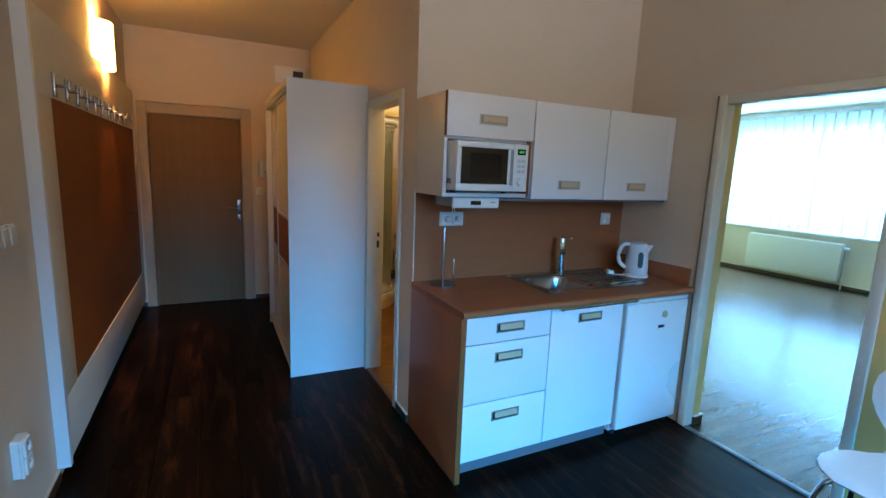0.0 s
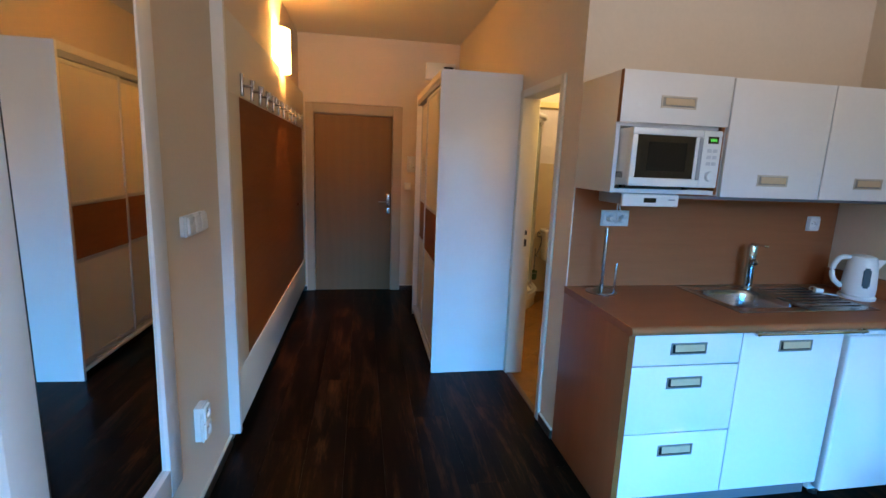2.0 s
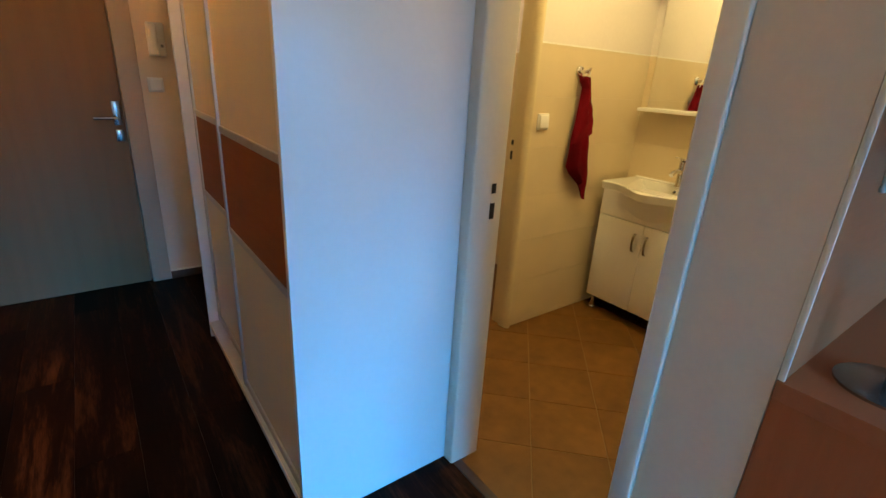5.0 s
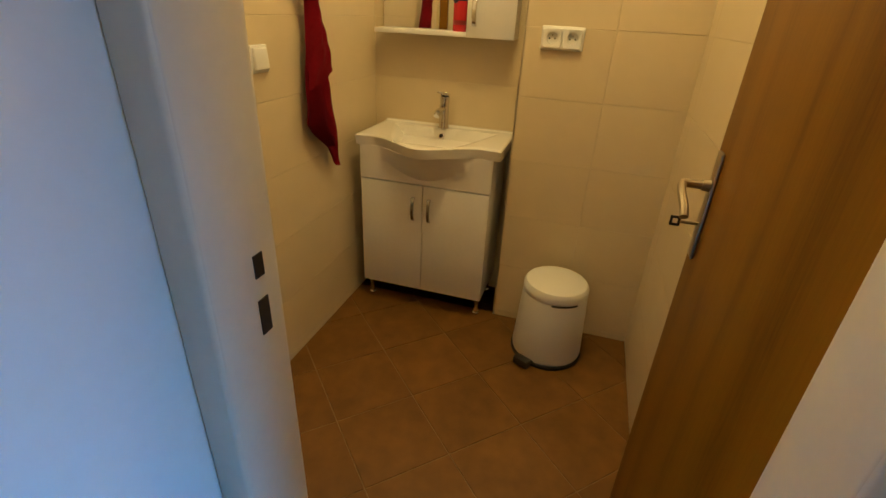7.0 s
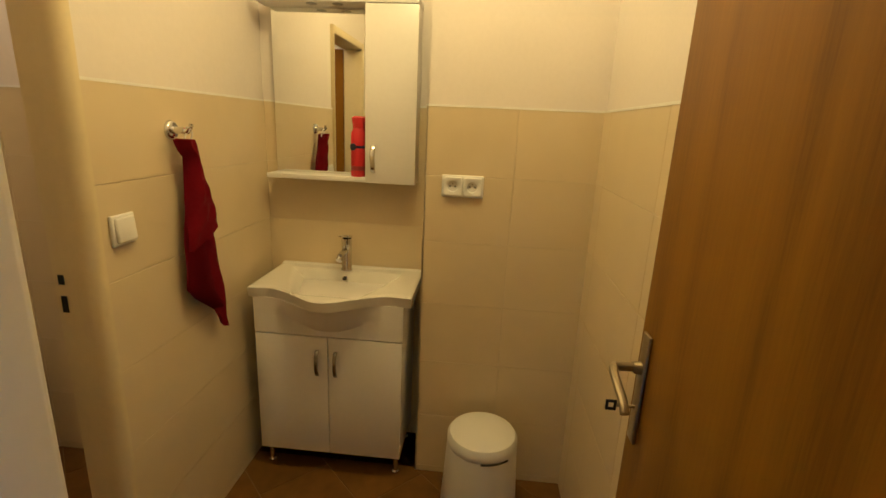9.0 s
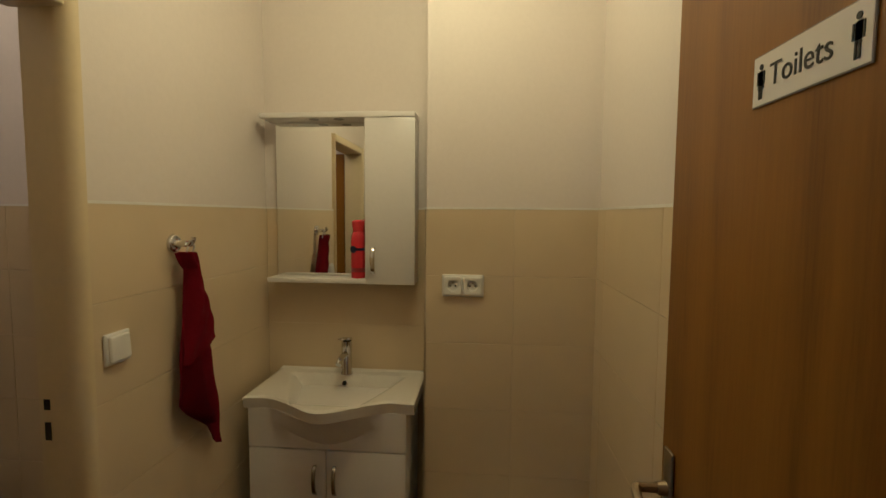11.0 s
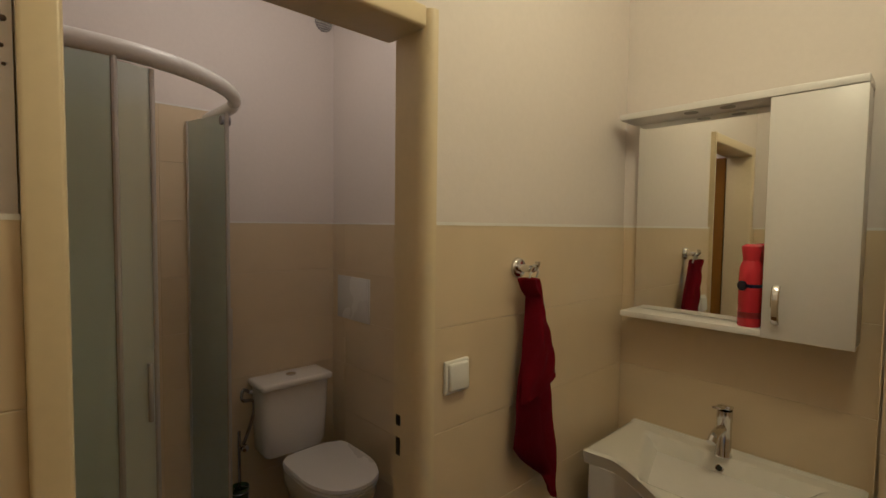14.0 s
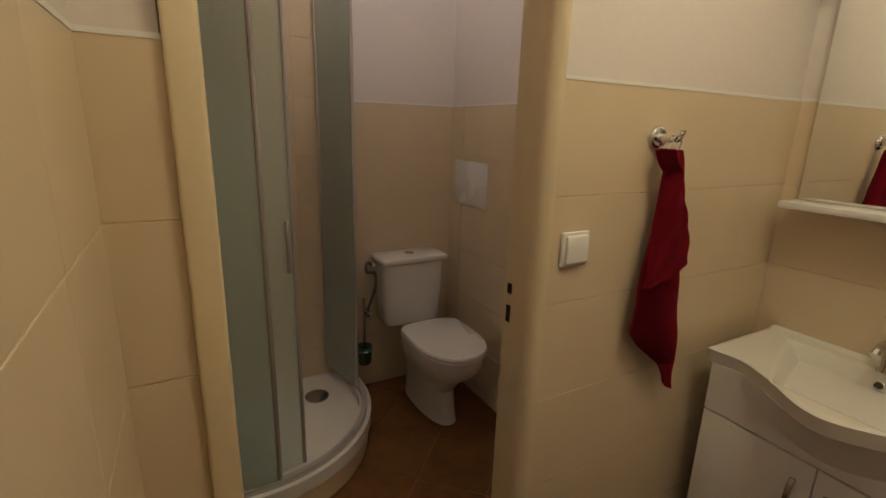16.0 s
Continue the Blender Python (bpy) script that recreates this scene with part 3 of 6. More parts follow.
t = thing("fuse_box", (0.87, YEND, 2.33), "white wall box above the wardrobe with a black device on it", "fuse box")
part("body", box(0.72, 1.03, YEND - 0.09, YEND, 2.33, 2.50, 0.006), M_PLASTIC, t)
part("lid", box(0.735, 1.015, YEND - 0.098, YEND - 0.09, 2.345, 2.485, 0.004), M_PLASTIC, t)
part("device", box(0.90, 1.0, YEND - 0.14, YEND - 0.099, 2.40, 2.455, 0.005), M_BLACK, t, "small black plastic device")

# coat panel
XP = -0.553
t = thing("coat_panel", (XL, 4.4, 0.08), "long cream wall panel with a rust-brown inset and steel hooks", "coat rack")
part("backboard", box(XL, XP - 0.012, 2.943, YEND - 0.016, 0.08, 2.12, 0.002), M_BEIGE, t)
part("upper_rail", box(XP - 0.0115, XP, 2.943, YEND - 0.016, 1.757, 2.12, 0.002), M_BEIGE, t)
part("lower_rail", box(XP - 0.0115, XP, 2.943, YEND - 0.016, 0.08, 0.38, 0.002), M_BEIGE, t)
part("stile", box(XP - 0.0115, XP, 2.943, 3.165, 0.3815, 1.7555, 0.002), M_BEIGE, t)
part("stile", box(XP - 0.0115, XP, 5.71, YEND - 0.016, 0.3815, 1.7555, 0.002), M_BEIGE, t)
part("inset_panel", box(XP - 0.0115, XP - 0.004, 3.167, 5.708, 0.382, 1.755), M_RUST, t, "rust-brown laminate inset")
part("inset_trim", box(XP - 0.003, XP + 0.004, 3.167, 5.708, 0.376, 0.386, 0.001), M_FRAMEW, t)
part("end_board", box(XL, XP + 0.006, 2.908, 2.942, 0.06, 2.15, 0.002), M_WHITE, t, "white end board")
part("knob", rod((XP - 0.004, 5.25, 1.02), (XP + 0.014, 5.25, 1.02), 0.009, 0.012, n=14), M_CHROME, t)
for i in range(10):
    y = 3.205 + i * 0.2165
    hk = part("hook", box(XP, XP + 0.014, y - 0.013, y + 0.013, 1.762, 1.872, 0.004), M_STEEL, t, "brushed steel hook")
    part("peg", rod((XP + 0.008, y, 1.812), (XP + 0.066, y, 1.812), 0.007, n=12, bevel=0.001), M_STEEL, hk)
    part("peg_end", rod((XP + 0.062, y, 1.795), (XP + 0.062, y, 1.840), 0.008, n=12, bevel=0.001), M_STEEL, hk)

# sconce
t = thing("wall_lamp", (XL, 4.53, 2.10), "lit opal glass wall lamp glowing warm above the hooks", "lamp")
part("backplate", box(XL, XL + 0.012, 4.45, 4.61, 2.14, 2.37, 0.004), M_WHITE, t)
b = bmesh.new()
ringsv = []
for z in (2.10, 2.41):
    for rr in (0.0, 0.004):
        ringsv.append([b.verts.new((XL + 0.012 + (0.100 - rr) * math.sin(math.pi * k / 16), 4.53 - (0.115 - rr) * math.cos(math.pi * k / 16), z)) for k in range(17)])
for u, v in ((0, 2), (3, 1), (1, 0), (2, 3)):
    for k in range(16):
        b.faces.new((ringsv[u][k], ringsv[u][k + 1], ringsv[v][k + 1], ringsv[v][k]))
part("shade", b, M_SHADE, t, "curved opal glass shade")

# tall mirror
t = thing("wall_mirror", (XL, 1.88, 0.3), "tall wall mirror in a wide pale frame", "mirror")
MF = XL + 0.028
for bx in ((1.455, 1.555, 0.31, 2.06), (2.124, 2.224, 0.31, 2.06), (1.555, 2.124, 0.31, 0.415), (1.555, 2.124, 1.955, 2.06)):
    part("frame_rail", box(XL, MF, bx[0], bx[1], bx[2], bx[3], 0.004, 2), M_WHITE, t)
b = box(-0.002, 0.002, -0.2845, 0.2845, -0.77, 0.77)
bmesh.ops.transform(b, matrix=Matrix.Translation((XL + 0.012, 1.8395, 1.185)) @ Matrix.Rotation(radians(-1.0), 4, "Z") @ Matrix.Rotation(radians(0.4), 4, "Y"), verts=b.verts)
part("mirror_glass", b, M_SILVER, t, "clear silvered glass")
part("inner_lip", box(MF - 0.0075, MF - 0.002, 1.5555, 1.560, 0.416, 1.954), M_BLACK, t)

# wardrobe
WF0, WF1, WY_A, WY_B, WH = 0.545, XR, 3.646, 4.977, 2.048
t = thing("wardrobe", (0.82, 4.3, 0), "white sliding-door wardrobe with beige panels and a rust-brown band", "wardrobe")
part("side_panel", box(WF0, WF1 - 0.004, WY_A, WY_A + 0.022, 0, WH, 0.0015), M_WHITE, t)
part("side_panel", box(WF0, WF1 - 0.016, WY_B - 0.022, WY_B, 0, WH, 0.0015), M_WHITE, t)
part("top_panel", box(WF0, WF1 - 0.004, WY_A + 0.0225, WY_B - 0.0225, WH - 0.045, WH - 0.001, 0.0015), M_BEIGE, t)
part("bottom_panel", box(WF0, WF1 - 0.016, WY_A + 0.0225, WY_B - 0.0225, 0.055, 0.08, 0.0015), M_BEIGE, t)
part("back_panel", box(WF1 - 0.02, WF1 - 0.016, WY_A + 0.0225, WY_B - 0.0225, 0.081, WH - 0.046), M_BEIGE, t)
part("top_track", box(WF0 + 0.004, WF0 + 0.08, WY_A + 0.0225, WY_B - 0.0225, WH - 0.085, WH - 0.0455, 0.001), M_GREYPLASTIC, t, "dark aluminium sliding track")
part("bottom_track", box(WF0 + 0.004, WF0 + 0.08, WY_A + 0.0225, WY_B - 0.0225, 0.0805, 0.086, 0.001), M_ALU, t)
ymid = (WY_A + WY_B) / 2
for (y0, y1, x) in ((WY_A + 0.024, ymid + 0.03, WF0 + 0.016), (ymid - 0.005, WY_B - 0.024, WF0 + 0.050)):
    dr = part("sliding_door", box(x + 0.002, x + 0.012, y0 + 0.02, y1 - 0.02, 0.095, WH - 0.095), M_BEIGE, t, "beige laminate door with a brown band")
    for ya in (y0, y1 - 0.022):
        part("door_profile", box(x - 0.008, x + 0.018, ya, ya + 0.022, 0.088, WH - 0.088, 0.003), M_ALU, dr, "aluminium profile")
    for z0, z1 in ((0.088, 0.125), (0.752, 0.777), (1.108, 1.133), (WH - 0.115, WH - 0.088)):
        part("cross_profile", box(x - 0.004, x + 0.016, y0 + 0.0225, y1 - 0.0225, z0, z1, 0.002), M_ALU, dr)
    part("band", box(x - 0.001, x + 0.0015, y0 + 0.0225, y1 - 0.0225, 0.7775, 1.1075), M_RUST, dr, "rust-brown laminate band")

# ---- kitchen ----
FY = 2.18                                # plane of the lower fronts
t = thing("side_panel", (1.10, 2.46, 0), "brown laminate end panel of the kitchen unit", "panel")
part("board", box(1.088, 1.115, 2.165, YK - 0.002, 0, 0.834, 0.001), M_BROWNV, t)
part("edge_strip", box(1.088, 1.115, 2.1635, 2.165, 0, 0.834), M_RUST, t)
t = thing("worktop", (1.87, 2.46, 0.835), "brown alder-look laminate kitchen worktop with rounded front edge", "worktop")
for bx in ((1.086, 1.715, 2.155, YK - 0.002), (2.085, 2.643, 2.155, YK - 0.002), (1.7151, 2.0849, 2.155, 2.335), (1.7151, 2.0849, 2.675, YK - 0.002)):
    part("board", box(*bx, 0.835, 0.870), M_BROWN, t)
part("front_edge", rod((1.086, 2.158, 0.8525), (2.643, 2.158, 0.8525), 0.0176, n=16), M_BROWN, t)
t = thing("backsplash", (1.87, YK, 0.87), "brown laminate splashback panel behind the worktop", "backsplash")
part("board", box(1.096, XE - 0.002, YK - 0.010, YK - 0.001, 0.871, 1.374), M_BROWN, t)
part("edge_strip", box(1.089, 1.095, YK - 0.012, YK - 0.001, 0.871, 1.374, 0.001), M_FRAMEW, t, "pale edge strip")
t = thing("upstand", (2.65, 2.45, 0.87), "brown laminate upstand along the wall", "upstand")
part("board", box(2.640, XE - 0.001, 2.19, YK - 0.011, 0.871, 0.972, 0.002), M_BROWN, t)
t = thing("plinth", (1.6, 2.25, 0), "dark grey recessed kitchen plinth", "plinth")
part("board", box(1.116, 2.12, 2.235, 2.25, 0, 0.09), M_PLINTH, t)


def bow_handle(x, y, z0, z1, w):
    """A flat upright bow handle that stands off a front facing -x."""
    b = bmesh.new()
    n = 12
    rows_ = []
    for k in range(n + 1):
        u = k / n
        out = 0.006 + 0.018 * math.sin(math.pi * u) ** 0.5
        rows_.append([b.verts.new((x - out + dx, y + dy, z0 + (z1 - z0) * u)) for dx, dy in ((0.0, -w / 2), (-0.003, -w / 3), (-0.0035, w / 3), (0.0, w / 2), (0.004, w / 3), (0.004, -w / 3))])
    for p, q in zip(rows_, rows_[1:]):
        for k in range(6):
            b.faces.new((p[k], p[(k + 1) % 6], q[(k + 1) % 6], q[k]))
    b.faces.new(rows_[0][::-1])
    b.faces.new(rows_[-1])
    for z in (z0 + 0.004, z1 - 0.004):
        rod((x, y, z), (x - 0.008, y, z), 0.004, n=10, bm=b)
    return b


def recessed_handle(parent, cx, y, cz, w=0.162, h=0.05, rim_mat=None):
    """A cup handle on a front: metal rim, dark plate painted as the recess's shade, and bevelled back."""
    b = bmesh.new()
    for bx in ((cx - w / 2, cx + w / 2, cz + h / 2 - 0.007, cz + h / 2), (cx - w / 2, cx + w / 2, cz - h / 2, cz - h / 2 + 0.007),
               (cx - w / 2, cx - w / 2 + 0.007, cz - h / 2 + 0.007, cz + h / 2 - 0.007), (cx + w / 2 - 0.007, cx + w / 2, cz - h / 2 + 0.007, cz + h / 2 - 0.007)):
        box(bx[0], bx[1], y - 0.005, y, bx[2], bx[3], 0.001, 1, bm=b)
    hd = part("handle", b, rim_mat or M_HRIM, parent, "recessed metal cup handle")
    # flat dark plate, no recess is cut; its colour stands for shade
    part("hollow", box(cx - w / 2 + 0.007, cx + w / 2 - 0.007, y - 0.0012, y, cz - h / 2 + 0.007, cz + h / 2 - 0.007), M_HRIM if rim_mat else M_BLACK, hd)
    b = box(-w / 2 + 0.020, w / 2 - 0.009, -0.0008, 0.0008, -h / 2 + 0.013, h / 2 - 0.009)
    bmesh.ops.transform(b, matrix=Matrix.Translation((cx, y - 0.0034, cz)) @ Matrix.Rotation(radians(-6), 4, "X"), verts=b.verts)
    part("cup", b, M_CUP, hd, "pale golden tilted cup")


t = thing("drawer_cabinet", (1.36, 2.46, 0.09), "white kitchen base unit with three drawers", "cabinet")
part("body", box(1.1155, 1.613, FY + 0.02, YK - 0.02, 0.0905, 0.834), M_BROWNV, t)
for z0, z1, hz in ((0.695, 0.831, 0.765), (0.394, 0.689, 0.617), (0.094, 0.388, 0.311)):
    dr = part("drawer_front", box(1.119, 1.611, FY, FY + 0.019, z0, z1, 0.0015), M_WHITE, t)
    recessed_handle(dr, 1.368, FY, hz)
t = thing("sink_cabinet", (1.86, 2.46, 0.09), "white kitchen base unit under the sink with one door", "cabinet")
b = box(1.6135, 1.63, FY + 0.02, YK - 0.02, 0.0905, 0.834)
box(2.10, 2.1165, FY + 0.02, YK - 0.02, 0.0905, 0.834, bm=b)
box(1.63, 2.10, FY + 0.02, YK - 0.02, 0.0905, 0.106, bm=b)
part("body", b, M_BROWNV, t)
dr = part("door", box(1.616, 2.112, FY, FY + 0.019, 0.094, 0.828, 0.0015), M_WHITE, t)
recessed_handle(dr, 1.874, FY, 0.763)
t = thing("towel_rail", (1.88, 2.15, 0.83), "chrome towel rail below the worktop edge", "rail")
part("bar", tube([(1.64, FY, 0.838), (1.64, 2.135, 0.838), (1.66, 2.125, 0.838), (2.12, 2.125, 0.838), (2.14, 2.135, 0.838), (2.14, FY, 0.838)], 0.0065, steps=4), M_CHROME, t)
for x in (1.64, 2.14):
    part("end_cap", rod((x, 2.128, 0.838), (x, 2.146, 0.838), 0.012, n=16), M_CHROME, t)

t = thing("fridge", (2.39, 2.46, 0), "small white under-counter fridge", "fridge")
part("body", box(2.140, 2.635, FY + 0.045, YK - 0.02, 0.015, 0.822, 0.006), M_PLASTIC, t)
part("door", box(2.138, 2.637, FY - 0.012, FY + 0.04, 0.045, 0.800, 0.012, 3), M_PLASTIC, t)
part("top_cap", box(2.138, 2.637, FY - 0.008, FY + 0.04, 0.803, 0.823, 0.006), M_PLASTIC, t)
part("emblem", rod((2.440, FY - 0.012, 0.722), (2.440, FY - 0.017, 0.722), 0.021, n=24), M_CUP, t, "round metallic emblem")
part("name_plate", box(2.395, 2.445, FY - 0.0145, FY - 0.012, 0.641, 0.659, 0.001), M_BLACK, t, "small black plate")
for x in (2.17, 2.605):
    part("foot", rod((x, FY + 0.05, 0), (x, FY + 0.05, 0.02), 0.02), M_BLACK, t)

t = thing("sink", (2.07, 2.51, 0.87), "stainless steel sink with bowl and ribbed drainer let into the worktop", "sink")
rim = box(1.692, 1.735, 2.295, 2.722, 0.8705, 0.8735, 0.001)
box(2.065, 2.432, 2.295, 2.722, 0.8705, 0.8735, 0.001, bm=rim)
box(1.7351, 2.0649, 2.295, 2.352, 0.8705, 0.8735, bm=rim)
box(1.7351, 2.0649, 2.655, 2.722, 0.8705, 0.8735, bm=rim)
for bx in ((1.690, 2.434, 2.293, 2.299), (1.690, 2.434, 2.718, 2.724)):
    box(*bx, 0.8705, 0.8745, 0.0015, bm=rim)
for bx in ((1.690, 1.696, 2.299, 2.718), (2.428, 2.434, 2.299, 2.718)):
    box(*bx, 0.8705, 0.8745, 0.0015, bm=rim)
part("rim", rim, M_STEEL, t)
b = bmesh.new()
prev = None
for k, (s, z) in enumerate(((1.0, 0.8735), (0.97, 0.868), (0.94, 0.85), (0.88, 0.76), (0.78, 0.742), (0.2, 0.738))):
    ring = []
    for q in range(36):
        a = 2 * math.pi * q / 36
        cx, cy = abs(math.cos(a)) ** 0.55 * math.copysign(1, math.cos(a)), abs(math.sin(a)) ** 0.55 * math.copysign(1, math.sin(a))
        ring.append(b.verts.new((1.90 + 0.168 * s * cx, 2.503 + 0.154 * s * cy, z)))
    if prev:
        for q in range(36):
            b.faces.new((prev[q], prev[(q + 1) % 36], ring[(q + 1) % 36], ring[q]))
    prev = ring
b.faces.new(prev)
part("bowl", b, M_STEEL, t)
part("plug_strainer", lathe([(0.038, 0.739), (0.038, 0.743), (0.03, 0.743), (0.012, 0.740)], (1.90, 2.503, 0)), M_CHROME, t)
part("overflow_cover", box(2.075, 2.105, 2.44, 2.50, 0.8737, 0.8765, 0.001), M_BLACK, t, "black rubber plug")
for i in range(7):
    y = 2.36 + i * 0.05
    part("rib", box(2.13, 2.41, y, y + 0.014, 0.8735, 0.8775, 0.0018), M_STEEL, t)

t = thing("kitchen_tap", (2.075, 2.685, 0.8735), "chrome single-lever mixer tap behind the sink", "tap")
part("body", lathe([(0.027, 0), (0.027, 0.008), (0.021, 0.014), (0.021, 0.150), (0.0225, 0.156), (0.0225, 0.225), (0.018, 0.235)], (2.075, 2.685, 0.8735)), M_CHROME, t)
part("spout", tube([(2.075, 2.685, 1.00), (2.055, 2.655, 1.025), (2.030, 2.615, 1.035), (2.022, 2.60, 1.022)], 0.0115), M_CHROME, t)
part("lever", box(2.062, 2.088, 2.60, 2.69, 1.108, 1.118, 0.004), M_CHROME, t)

# kettle
KX, KY, KZ = 2.545, 2.50, 0.870
t = thing("kettle", (KX, KY, KZ), "white plastic electric kettle on its base", "kettle")
part("power_base", lathe([(0.076, 0), (0.078, 0.012), (0.072, 0.02)], (KX, KY, KZ)), M_PLASTIC, t)
part("jug", lathe([(0.066, 0.0205), (0.071, 0.03), (0.072, 0.06), (0.066, 0.14), (0.058, 0.195), (0.054, 0.205)], (KX, KY, KZ)), M_PLASTIC, t)
part("lid", lathe([(0.054, 0.2055), (0.050, 0.215), (0.03, 0.222), (0.012, 0.224)], (KX, KY, KZ)), M_PLASTIC, t)
part("handle", tube([(KX - 0.045, KY + 0.03, KZ + 0.205), (KX - 0.085, KY + 0.045, KZ + 0.20), (KX - 0.108, KY + 0.055, KZ + 0.15), (KX - 0.10, KY + 0.05, KZ + 0.09), (KX - 0.062, KY + 0.035, KZ + 0.055)], 0.0125), M_PLASTIC, t)
part("spout", plate([(KX + 0.045, KY - 0.02, KZ + 0.205), (KX + 0.085, KY - 0.03, KZ + 0.203), (KX + 0.052, KY - 0.024, KZ + 0.155)], 0.022), M_PLASTIC, t)
w0 = Vector((-0.50, -0.866, 0))
side = Vector((0.866, -0.50, 0))
b = bmesh.new()
for h0, h1, wd in ((0.065, 0.075, 0.010), (0.075, 0.155, 0.016), (0.155, 0.165, 0.010)):
    c = [Vector((KX, KY, KZ)) + w0 * (0.0735 - (h - 0.06) * 0.065) + side * s * wd + Vector((0, 0, h)) for h, s in ((h0, -1), (h0, 1), (h1, 1), (h1, -1))]
    plate(c, 0.003, bm=b)
part("water_gauge", b, M_BLACK, t, "dark water-level window")
part("switch", box(KX - 0.065, KX - 0.045, KY + 0.018, KY + 0.038, KZ + 0.03, KZ + 0.05, 0.003), M_REDCAN, t)
t = thing("kettle_cable", (2.45, 2.53, 0.870), "white mains cable coiled on the worktop", "cable")
part("cord", tube([(2.48, 2.53, 0.874), (2.44, 2.55, 0.874), (2.41, 2.60, 0.875), (2.44, 2.66, 0.874), (2.50, 2.70, 0.875), (2.47, 2.64, 0.880), (2.42, 2.61, 0.884)], 0.0035), M_PLASTIC, t)
part("plug", rod((2.405, 2.60, 0.884), (2.44, 2.585, 0.884), 0.014, 0.010, n=16), M_PLASTIC, t)

HX, HY = 1.225, 2.655
t = thing("paper_towel_holder", (HX, HY, 0.87), "steel paper-towel holder without a roll", "holder")
part("base_disc", lathe([(0.076, 0), (0.076, 0.005), (0.070, 0.009), (0.01, 0.010)], (HX, HY, 0.87)), M_STEEL, t)
part("tall_rod", rod((HX, HY, 0.879), (HX, HY, 1.19), 0.0085, bevel=0.002), M_STEEL, t)
part("short_rod", rod((HX + 0.048, HY - 0.035, 0.876), (HX + 0.048, HY - 0.035, 1.02), 0.0055, bevel=0.001), M_STEEL, t)

s = wall_switch("wall_socket", ON_NORTH(1.318, YK - 0.010, 1.225), 0, "white double socket with two plugs on the splashback", "socket", 2)
for dx, r in ((-0.036, 0.019), (0.036, 0.016)):
    o = mesh_object("plug", rod((dx, 0.014, 0.0), (dx, 0.042, 0.0), r, r * 0.8, n=18, bevel=0.003), M_PLASTIC)
    o.parent = s
t = thing("mains_cord", (1.29, YK - 0.05, 1.25), "thin white cord between socket and radio", "cable")
part("cord", tube([(1.354, YK - 0.052, 1.225), (1.35, YK - 0.075, 1.24), (1.31, YK - 0.07, 1.215), (1.29, YK - 0.08, 1.25), (1.285, YK - 0.09, 1.325)], 0.003), M_PLASTIC, t)
part("cord", tube([(1.282, YK - 0.052, 1.225), (1.30, YK - 0.085, 1.21), (1.33, YK - 0.08, 1.245), (1.30, YK - 0.085, 1.28), (1.295, YK - 0.09, 1.325)], 0.003), M_PLASTIC, t)
wall_switch("wall_socket", ON_NORTH(2.498, YK - 0.010, 1.215), 0, "white single socket on the splashback", "socket", 1)

# wall cabinets
UY, UB = 2.43, YK - 0.003
t = thing("microwave_cabinet", (1.35, 2.6, 1.37), "white wall unit with a flap above an open microwave niche", "cabinet")
part("side_panel", box(1.092, 1.110, UY + 0.003, UB, 1.372, 1.868, 0.001), M_BEIGE, t)
part("side_panel", box(1.586, 1.602, UY + 0.003, UB, 1.372, 1.868, 0.001), M_RUST, t, "brown laminate divider")
part("bottom_panel", box(1.1105, 1.5855, UY + 0.003, UB, 1.372, 1.390), M_WHITE, t)
part("niche_shelf", box(1.1105, 1.5855, UY + 0.022, UB, 1.650, 1.664), M_WHITE, t)
part("top_panel", box(1.1105, 1.5855, UY + 0.022, UB, 1.850, 1.868), M_WHITE, t)
part("back_panel", box(1.1105, 1.5855, UB - 0.006, UB - 0.001, 1.3905, 1.8495), M_WHITE, t)
part("niche_edge", box(1.0925, 1.110, UY - 0.001, UY + 0.0025, 1.372, 1.655), M_WHITE, t)
dr = part("flap_door", box(1.096, 1.598, UY - 0.018, UY + 0.002, 1.662, 1.868, 0.0015), M_WHITE, t)
part("flap_edge", box(1.0925, 1.0955, UY - 0.018, UY + 0.002, 1.662, 1.868), M_RUST, dr, "brown edge band")
recessed_handle(dr, 1.351, UY - 0.018, 1.750, rim_mat=M_PALE)
for name, x0, x1, cx in (("wall_cabinet", 1.6025, 2.113, 1.856), ("wall_cabinet", 2.1135, 2.600, 2.368)):
    t = thing(name, ((x0 + x1) / 2, 2.6, 1.366), "white kitchen wall unit with one door", "cabinet", "kitchen wall units")
    part("body", box(x0 + 0.0005, x1, UY + 0.003, UB, 1.368, 1.866, 0.001), M_WHITE, t)
    dr = part("door", box(x0 + 0.003, x1 - 0.003, UY - 0.018, UY + 0.002, 1.366, 1.866, 0.0015), M_WHITE, t)
    recessed_handle(dr, cx, UY - 0.018, 1.443, 0.155, rim_mat=M_PALE)
t = thing("filler_panel", (2.63, 2.6, 1.366), "white filler strip between wall unit and wall", "panel")
part("board", box(2.6005, XE - 0.003, UY + 0.003, UB, 1.366, 1.866, 0.001), M_WHITE, t)
part("front_strip", box(2.6015, XE - 0.004, UY - 0.016, UY + 0.002, 1.366, 1.866, 0.001), M_WHITE, t)
t = thing("light_pelmet", (1.87, 2.44, 1.36), "dark strip under the wall units", "strip")
part("strip", box(1.42, XE - 0.004, UY + 0.002, UY + 0.02, 1.352, 1.3655, 0.001), M_PLINTH, t)

